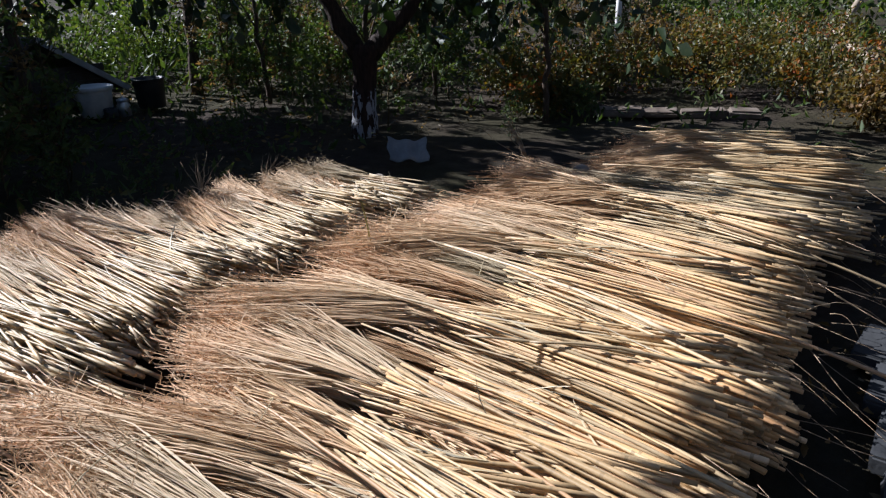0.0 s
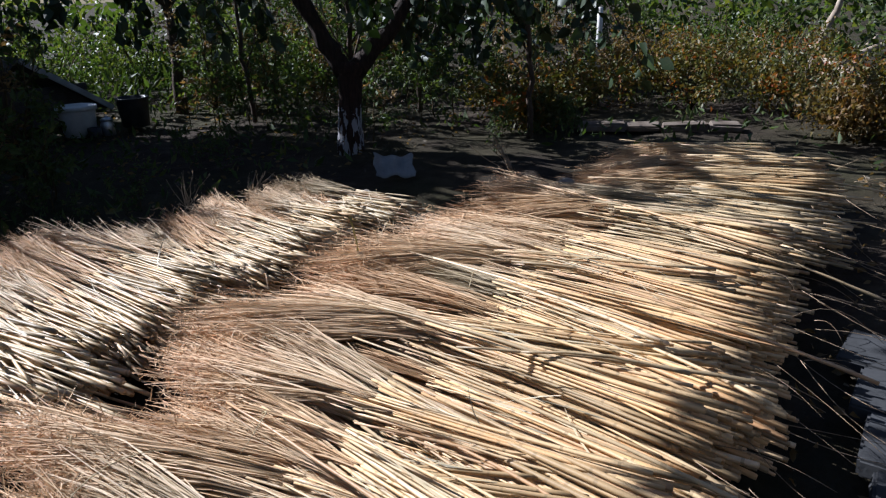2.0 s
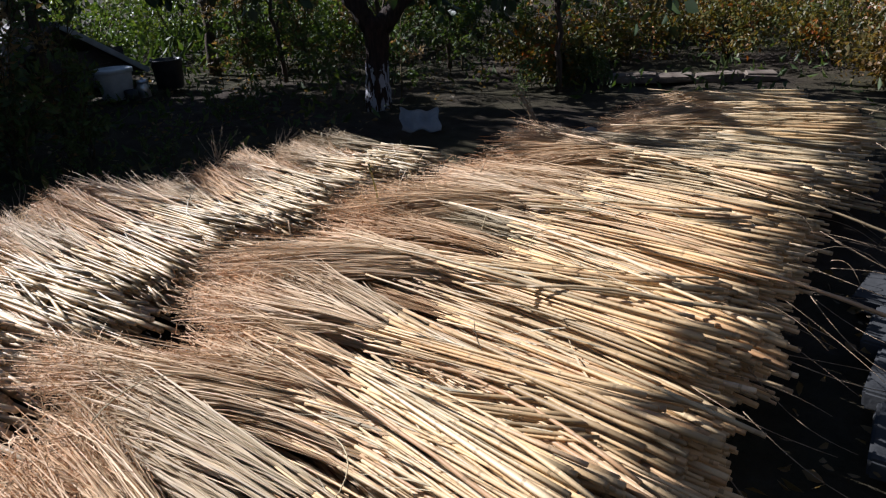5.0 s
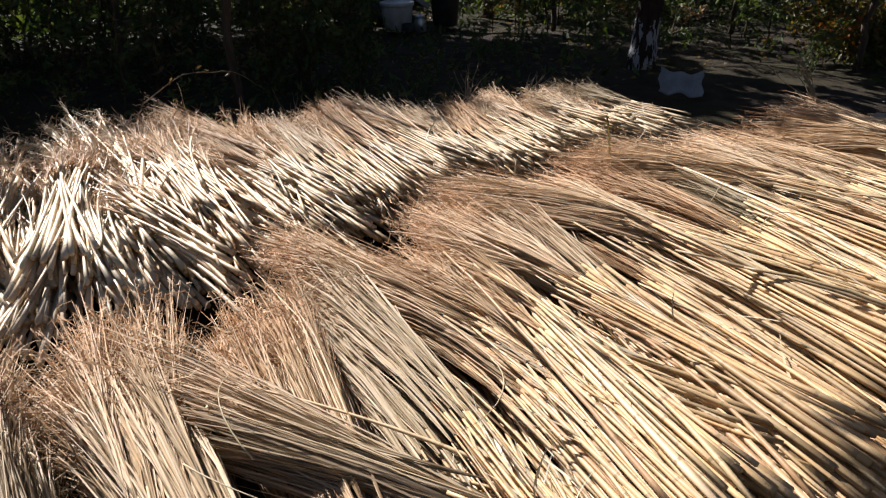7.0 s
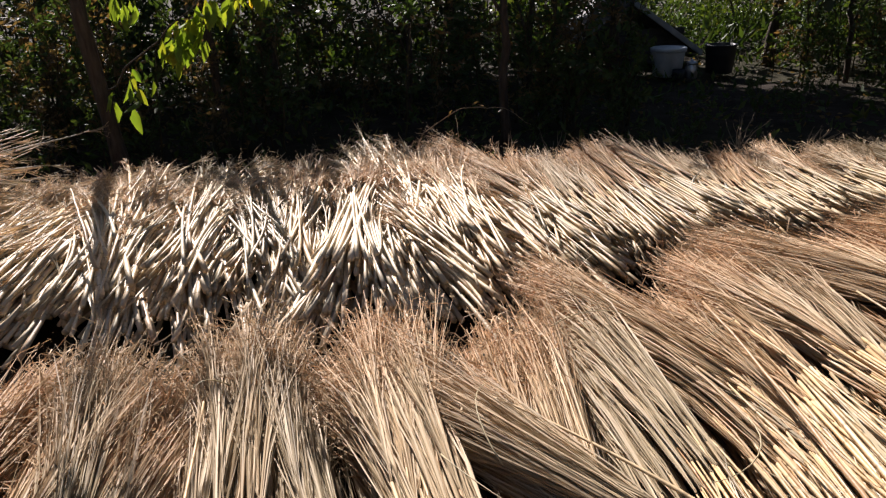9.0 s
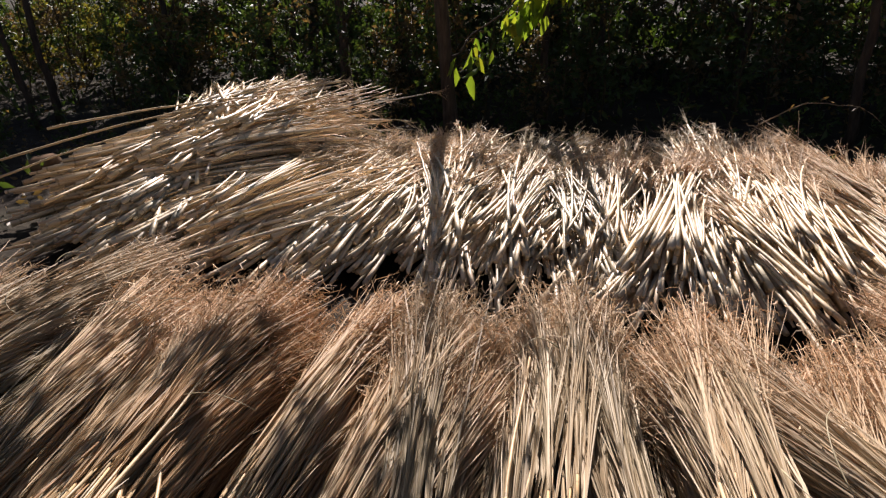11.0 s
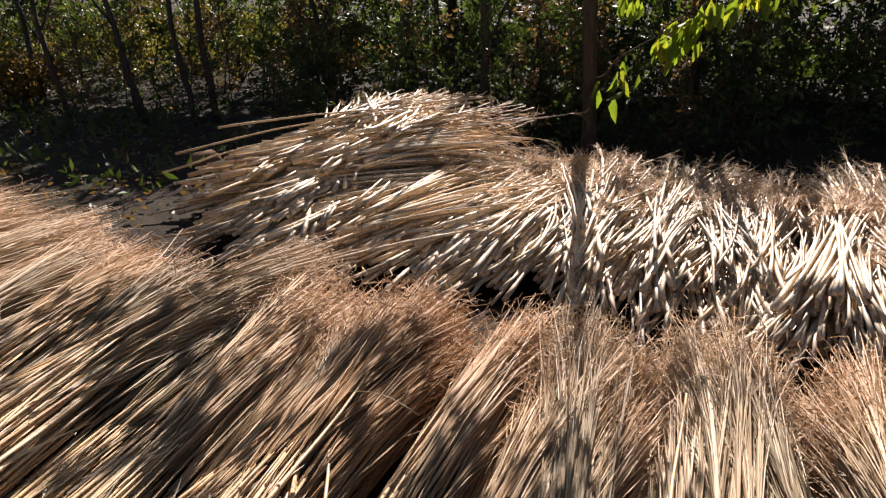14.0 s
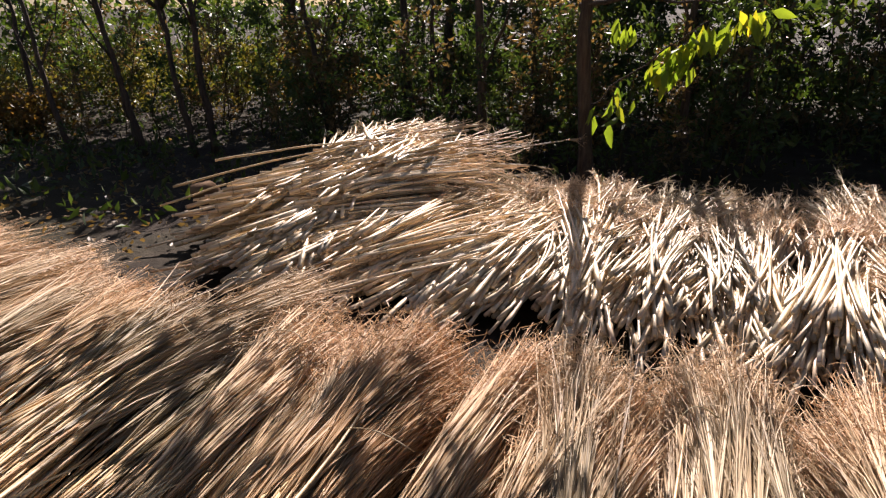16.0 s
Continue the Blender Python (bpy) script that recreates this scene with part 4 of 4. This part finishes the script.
def undergrowth():
    g = np.random.default_rng(81)
    n = 9000
    x = g.uniform(-9, 9.5, n)
    y = g.uniform(4.55, 9.5, n)
    side = g.random(n) < 0.12
    x[side] = g.uniform(5.9, 9.0, side.sum())
    y[side] = g.uniform(-1.0, 4.6, side.sum())
    side = g.random(n) < 0.10
    x[side] = g.uniform(-7.5, -3.0, side.sum())
    y[side] = g.uniform(3.4, 5.2, side.sum())
    dens = np.array([noise.noise(Vector((a * 0.9, b * 0.9, 3.0))) for a, b in zip(x, y)])
    keep = dens > g.uniform(-0.5, 0.35, n)
    C = np.stack([x, y, g.uniform(0.0, 0.10, n)], -1)[keep]
    D = g.normal(0, 0.6, C.shape) + np.array([0, 0, 0.6])
    ob = mesh_object("undergrowth", *small_leaves(C, D, g.uniform(0.04, 0.13, len(C)), 0.34, g), M_WEED)
    tagged(ob, "low green weeds and grass on shaded soil", "weeds", kind="stuff")
    n = 11000
    C = np.stack([g.uniform(-14, 13, n), g.uniform(8.6, 13, n), g.uniform(0.0, 0.35, n)], -1)
    D = g.normal(0, 0.6, C.shape) + np.array([0, 0, 0.5])
    ob = mesh_object("rough_grass", *small_leaves(C, D, g.uniform(0.10, 0.26, n), 0.25, g), M_WEED)
    tagged(ob, "rough knee-high growth behind the orchard trees", "weeds", kind="stuff")
    m = 5200
    C = np.stack([g.uniform(-8, 9, m), g.uniform(4.3, 9, m), g.uniform(0.005, 0.02, m)], -1)
    k = g.random(m) < 0.25
    C[k, 0], C[k, 1] = g.uniform(1.5, 6.5, k.sum()), g.uniform(-0.2, 1.1, k.sum())
    k = g.random(m) < 0.22
    C[k, 0], C[k, 1] = g.uniform(-7.0, -2.6, k.sum()), g.uniform(3.0, 5.2, k.sum())
    D = g.normal(0, 1, C.shape) * np.array([1, 1, 0.25])
    ob = mesh_object("leaf_litter", *leaf_arrays(C, D, g.uniform(0.025, 0.06, m), 0.5, g), M_WEED_DRY)
    tagged(ob, "fallen dry brown leaves scattered on the soil", "leaf litter", kind="stuff")


undergrowth()


# ---------------------------------------------------------------- things among the weeds
def lathe(profile, n=28):
    bm = bmesh.new()
    rings = [[bm.verts.new((r * math.cos(2 * math.pi * i / n), r * math.sin(2 * math.pi * i / n), z)) for i in range(n)] for r, z in profile]
    for a, b in zip(rings, rings[1:]):
        for i in range(n):
            bm.faces.new((a[i], a[(i + 1) % n], b[(i + 1) % n], b[i]))
    bm.faces.new(rings[0][::-1])
    bm.faces.new(rings[-1])
    return bm


def box(sx, sy, sz, bevel=0.0, at=(0, 0, 0)):
    bm = bmesh.new()
    bmesh.ops.create_cube(bm, size=1)
    bmesh.ops.scale(bm, vec=(sx, sy, sz), verts=bm.verts)
    if bevel:
        bmesh.ops.bevel(bm, geom=bm.edges[:], offset=bevel, segments=2, affect="EDGES")
    bmesh.ops.translate(bm, vec=at, verts=bm.verts)
    return bm


def arc_handle(r, z, tube, drop):
    s = np.linspace(0, math.pi, 15)
    P = np.stack([r * np.cos(s), 0 * s + drop * np.sin(s), z - 0.12 * np.sin(s)], -1)
    return tubes(P[None], np.full((1, 15), tube), 5)


def bucket():
    root = empty("bucket", pose(4.31, 7.93, 0), "white plastic bucket with a rim, standing on shaded soil", "bucket")
    part("body", lathe([(0.135, 0.0), (0.15, 0.01), (0.178, 0.27), (0.178, 0.30), (0.168, 0.30), (0.140, 0.02)]), M_BUCKET, root, smooth=True)
    part("rim", lathe([(0.180, 0.262), (0.193, 0.266), (0.196, 0.30), (0.188, 0.308), (0.180, 0.304)]), M_BUCKET, root, smooth=True)
    v, f = arc_handle(0.19, 0.27, 0.004, 0.19)
    mesh_object("handle", v, f, M_TIN, None, root)


def milk_can():
    root = empty("milk_can", pose(4.47, 7.70, 0, 0, 0, 10), "small shiny metal can with a lid beside the bucket", "can")
    part("body", lathe([(0.050, 0.0), (0.055, 0.006), (0.055, 0.10), (0.042, 0.125), (0.042, 0.135)]), M_TIN, root, smooth=True)
    part("lid", lathe([(0.048, 0.134), (0.050, 0.150), (0.030, 0.160), (0.012, 0.163), (0.012, 0.178)]), M_TIN, root, smooth=True)
    part("pot", lathe([(0.045, 0.0), (0.055, 0.01), (0.055, 0.09), (0.050, 0.09), (0.045, 0.015)]), M_DARK, root, smooth=True).location = (-0.12, 0.02, 0)
    root.scale = (1.2, 1.2, 1.1)


def dark_tub():
    root = empty("tub", pose(4.92, 7.90, 0), "dark enamel tub standing in shade", "tub")
    part("body", lathe([(0.13, 0.0), (0.14, 0.01), (0.165, 0.30), (0.172, 0.31), (0.160, 0.31), (0.135, 0.02)]), M_DARK, root, smooth=True)
    v, f = arc_handle(0.165, 0.31, 0.004, 0.16)
    mesh_object("handle", v, f, M_TIN, None, root)


def stone(x, y, z, r, label, mat=M_STONE, seed=1):
    bm = bmesh.new()
    bmesh.ops.create_icosphere(bm, subdivisions=3, radius=r)
    for v in bm.verts:
        v.co *= 1 + 0.28 * noise.noise(v.co * (2.2 / r) * 0.5 + Vector((seed * 3.1, 0, 0)))
        v.co.z *= 0.6
    ob = part("stone", bm, mat, None, smooth=True)
    ob.matrix_basis = pose(x, y, z, 0, 0, seed * 50)
    tagged(ob, label, "stone")


def kennel():
    """The low dark hut with a sloping board roof behind the bucket."""
    root = empty("garden_hut", pose(4.62, 8.78, 0.06), "low dark wooden hut with a sloping board roof", "hut")
    for i in range(5):
        part("wall_board", box(0.95, 0.02, 0.075, 0.004, (-0.30, -0.28, 0.04 + 0.08 * i)), M_BOARD, root)
    part("back_wall", box(0.95, 0.03, 0.45, 0.004, (-0.30, 0.55, 0.22)), M_BOARD, root)
    roof = part("roof", box(1.05, 1.05, 0.035, 0.006), M_BOARD, root)
    roof.matrix_basis = pose(-0.10, 0.12, 0.40, 0, 34, 0)
    edge = part("edge_board", box(1.07, 0.03, 0.06, 0.005, (0, -0.545, 0.004)), M_BOARD_EDGE, roof)
    part("roof", box(0.75, 1.05, 0.035, 0.006), M_BOARD, root).matrix_basis = pose(-0.83, 0.12, 0.50, 0, -36, 0)


def corrugated_piece():
    root = empty("corrugated_sheet", pose(4.42, 4.02, 0.06, 38, 6, -42), "broken piece of grey corrugated fibre-cement sheet", "sheet")
    nx, ny = 33, 7
    V = []
    for side in (0, 1):
        for j in range(ny):
            for i in range(nx):
                u, w = i / (nx - 1), j / (ny - 1)
                V.append(((u - 0.5) * 0.29 + 0.01 * math.sin(9 * w), (w - 0.5) * 0.20 + 0.018 * math.sin(7 * u + 1) * (w - 0.3), 0.016 * math.cos(u * 4 * math.pi) + 0.03 + (0.007 if side else 0)))
    idx = np.arange(2 * nx * ny).reshape(2, ny, nx)
    q = []
    for side in (0, 1):
        a = idx[side]
        f = np.stack([a[:-1, :-1], a[:-1, 1:], a[1:, 1:], a[1:, :-1]], -1).reshape(-1, 4)
        q.append(f if side else f[:, ::-1])
    for line in ((0, slice(None)), (-1, slice(None)), (slice(None), 0), (slice(None), -1)):
        a, b = idx[0][line], idx[1][line]
        q.append(np.stack([a[:-1], a[1:], b[1:], b[:-1]], -1))
    mesh_object("sheet", np.array(V), q, M_FIBRE, None, root, True)


def paving_slab(x, y, rot, sx, sy, z=0.02):
    root = part("paving_slab", box(sx, sy, 0.06, 0.008), M_SLAB, None)
    for v in root.data.vertices:
        v.co += Vector((noise.noise(v.co * 9), noise.noise(v.co * 9 + Vector((5, 0, 0))), 0)) * 0.008
    root.matrix_basis = pose(x, y, z, 0.8, -0.6, rot)
    tagged(root, "grey concrete paving slab in shade beside the reeds", "paving slab", "paving slabs")


def low_wall():
    root = empty("low_wall", pose(6.98, 2.74, 0, 0, 0, 24), "low crumbling kerb of old masonry stones", "wall")
    g = np.random.default_rng(91)
    y = -0.62
    while y < 0.60:
        w = g.uniform(0.22, 0.46)
        for z in (0.04, 0.075)[: 1 + int(g.random() < 0.4)]:
            b = box(g.uniform(0.18, 0.26), w - 0.006, 0.07, 0.018)
            for v in b.verts:
                v.co += Vector(noise.noise_vector(v.co * 11 + Vector((y * 7, z * 30, 0)))) * 0.028
            part("stone", b, M_MUDWALL, root).location = (g.normal(0, 0.015), y + w / 2 + 0.04 * (z > 0.1), z - 0.02)
        y += w


def posts():
    root = empty("fence_post", pose(9.24, 4.35, 0), "thin white-painted post among shrubs", "post")
    part("shaft", lathe([(0.036, -0.05), (0.036, 0.7), (0.034, 1.0), (0.02, 1.01)], 12), M_POST, root, smooth=True)
    part("collar", lathe([(0.040, 0.25), (0.042, 0.27), (0.042, 0.30), (0.040, 0.31)], 12), M_POST, root, smooth=True)
    g = np.random.default_rng(93)
    for x, y, rz, tilt, L in ((11.3, 2.15, 0, 18, 1.5), (11.1, 2.0, 40, 70, 1.6), (11.5, 1.7, 80, 76, 1.4), (11.0, 1.6, 120, 80, 1.6), (11.4, 2.3, 150, 60, 1.2)):
        ob = mesh_object("dead_branch", *limb([(0, 0, 0), (0.03, 0.02, L * 0.4), (0, 0.05, L)], [0.06, 0.05, 0.02], 8, 4, g, 0.015), M_WOODPOST, None, None, True)
        ob.matrix_basis = pose(x, y, 0.05, tilt, 0, rz)
        tagged(ob, "bleached dead branch on a brush pile", "branch", "brush pile branches")


bucket()
milk_can()
dark_tub()
stone(5.10, 8.95, 0.14, 0.14, "pale grey round stone beside the tub", M_FIBRE, 2)
stone(4.08, 2.50, 0.22, 0.045, "small tan stone lying on the reeds", M_STONE, 3)
stone(3.85, 3.82, 0.03, 0.06, "tan stone at the end of the back reed row", M_STONE, 4)
stone(-3.15, 4.22, 0.06, 0.10, "brown clay stone at the foot of the reed pile", M_CLAY, 6)
kennel()
corrugated_piece()
for x, y, r, sx, sy in ((3.08, 0.76, -6, 0.26, 0.46), (2.80, 0.70, -3, 0.27, 0.46), (2.52, 0.66, -2, 0.27, 0.46), (2.24, 0.62, 2, 0.27, 0.46)):
    paving_slab(x, y, r, sx, sy)
low_wall()
posts()


# ---------------------------------------------------------------- loose reeds and stray stems
def loose_reed(g, start, end, r, label, sag=0.0, mat=None):
    a, b = np.array(start, float), np.array(end, float)
    s = np.linspace(0, 1, 12)
    P = a + (b - a) * s[:, None]
    P[:, 2] -= sag * np.sin(s * math.pi)
    P[1:-1] += g.normal(0, 0.0012, (10, 3))
    R = r * (1 - 0.5 * s) * (1 + 0.12 * (np.arange(12) % 4 == 1))
    v, f = tubes(P[None], R[None], 6)
    ob = mesh_object("loose_reed", v - a, f, mat or M_REED_ONE, np.repeat(s * 0.6, 6))
    ob.location = a
    tagged(ob, label, "reed", "loose reeds")


g3 = np.random.default_rng(101)
for st, en in (((2.02, 1.20, 0.30), (2.05, 2.30, 0.33)), ((2.30, 1.40, 0.31), (2.50, 2.35, 0.33)), ((1.75, 1.02, 0.28), (1.85, 2.2, 0.33)), ((3.25, 1.25, 0.30), (3.75, 2.65, 0.30)), 
               ((3.35, 0.86, 0.13), (3.30, 1.6, 0.31)), ((2.45, 0.88, 0.26), (2.6, 1.9, 0.33)), ((1.25, 1.25, 0.31), (1.42, 2.25, 0.33)), ((2.25, 1.1, 0.29), (1.95, 1.9, 0.33)), ((2.15, 1.3, 0.32), (2.0, 1.72, 0.34)),
               ((4.2, 1.0, 0.29), (3.9, 2.3, 0.32)), ((4.6, 0.85, 0.22), (4.5, 2.1, 0.31)), ((-2.22, 3.32, 0.52), (-1.4, 3.95, 0.57)), ((-2.40, 3.20, 0.40), (-1.6, 3.95, 0.54)), ((-2.40, 3.10, 0.33), (-1.7, 3.7, 0.50)),
               ((-0.35, 3.1, 0.28), (-0.62, 3.85, 0.37)), ((5.0, 1.12, 0.24), (4.95, 2.1, 0.31))):
    loose_reed(g3, st, en, g3.uniform(0.0055, 0.0075), "single thick pale-yellow reed lying loose on the sheaves", -0.02)


def thin_strays():
    """Fine wiry stems that stick out of the butts and plumes."""
    g = np.random.default_rng(103)
    for i in range(46):
        x = g.uniform(1.6, 5.2)
        a = np.array([x, g.uniform(1.05, 1.3), g.uniform(0.12, 0.26)])
        b = a + np.array([g.normal(0, 0.16), -g.uniform(0.12, 0.42), -g.uniform(0.02, 0.14)])
        s = np.linspace(0, 1, 8)[:, None]
        P = a + (b - a) * s
        P[:, 2] += g.normal(0, 0.03) * np.sin(s[:, 0] * 3.1)
        P[:, 0] += g.normal(0, 0.03) * np.sin(s[:, 0] * 3.1)
        P[:, 2] = np.maximum(P[:, 2], 0.01)
        v, f = tubes(P[None], np.linspace(0.0016, 0.0008, 8)[None], 4)
        ob = mesh_object("stray_stem", v - a, f, M_DRYSTEM)
        ob.location = a
        tagged(ob, "thin wiry dry stem sticking out of the reed butts", "stem", "stray stems")


thin_strays()


def curled_straws():
    """Thin bent straws lying over the broom heads."""
    g = np.random.default_rng(109)
    for i in range(18):
        x, y = g.uniform(-1.9, 2.8), g.uniform(1.6, 2.5)
        yaw, L, curl = g.uniform(0, 6.28), g.uniform(0.12, 0.34), g.normal(0, 1.3)
        s = np.linspace(0, 1, 9)
        a = yaw + curl * s
        P = np.stack([np.cumsum(np.cos(a)) * L / 9, np.cumsum(np.sin(a)) * L / 9, 0.012 + 0.05 * np.sin(s * 3.1) * g.uniform(0, 1)], -1)
        v, f = tubes(P[None], np.linspace(0.0019, 0.0009, 9)[None], 4)
        ob = mesh_object("bent_straw", v, f, M_STRAND)
        ob.location = (x, y, np.interp(y, [1.6, 2.1, 2.5], [0.33, 0.31, 0.26]))
        tagged(ob, "thin bent pale straw lying across the broom heads", "straw", "bent straws")


curled_straws()


def wisp(x, y, z, n, h, lean, label):
    """A tuft of bare dry stems standing up from the reeds."""
    g = np.random.default_rng(int(1000 * h) + n)
    root = empty("dry_tuft", pose(x, y, z), label, "dry plant")
    for _ in range(n):
        e = np.array([lean[0] + g.normal(0, 0.05), lean[1] + g.normal(0, 0.05), h * g.uniform(0.6, 1.05)])
        mesh_object("stem", *limb([(0, 0, 0), e * 0.5 + g.normal(0, 0.01, 3), e + np.array([0, 0, -0.01])], [0.0028, 0.0022, 0.001], 4, 3, g, 0.004), M_DRYSTEM, None, root)


wisp(4.28, 2.95, 0.18, 14, 0.30, (0.02, 0.20), "tuft of bare dry stems rising from the reeds")
wisp(2.95, 4.45, 0.10, 10, 0.20, (0.1, 0.1), "tuft of broken brown stems at the plumes")
wisp(3.35, 4.35, 0.06, 16, 0.16, (0.15, 0.05), "tuft of broken brown stems at the plumes")
wisp(1.9, 4.75, 0.0, 9, 0.24, (0.0, 0.05), "small dry plant in the soil")


def yellow_strip():
    P = np.array([[(2.535, 2.756, 0.24), (2.535, 2.76, 0.30), (2.53, 2.77, 0.37), (2.525, 2.78, 0.425), (2.545, 2.77, 0.40)]])
    v, f = ribbons(P, np.array([[0.007, 0.008, 0.008, 0.007, 0.003]]), np.array([0.2]))
    o = P[0, 0]
    ob = mesh_object("leaf_strip", v - o, f, M_STRIP)
    ob.location = o
    tagged(ob, "upright bent yellow reed leaf among the plumes", "leaf")


yellow_strip()


def arching_weed():
    g = np.random.default_rng(107)
    root = empty("arching_weed", pose(0.95, 4.75, 0.0), "thin arching dead weed behind the back row", "weed")
    mesh_object("stem", *limb([(0, 0, 0), (0.12, 0, 0.30), (0.35, 0.02, 0.42), (0.62, 0.03, 0.40), (0.80, 0.04, 0.28)], [0.005, 0.004, 0.003, 0.002, 0.001], 5, 5, g, 0.004), M_DRYSTEM, None, root)
    C = np.array([(0.30, 0.02, 0.41), (0.42, 0.02, 0.43), (0.5, 0.02, 0.42), (0.62, 0.03, 0.40)])
    mesh_object("leaves", *leaf_arrays(C, g.normal(0, 1, C.shape), np.full(4, 0.05), 0.3, g), M_WEED_DRY, None, root)


arching_weed()
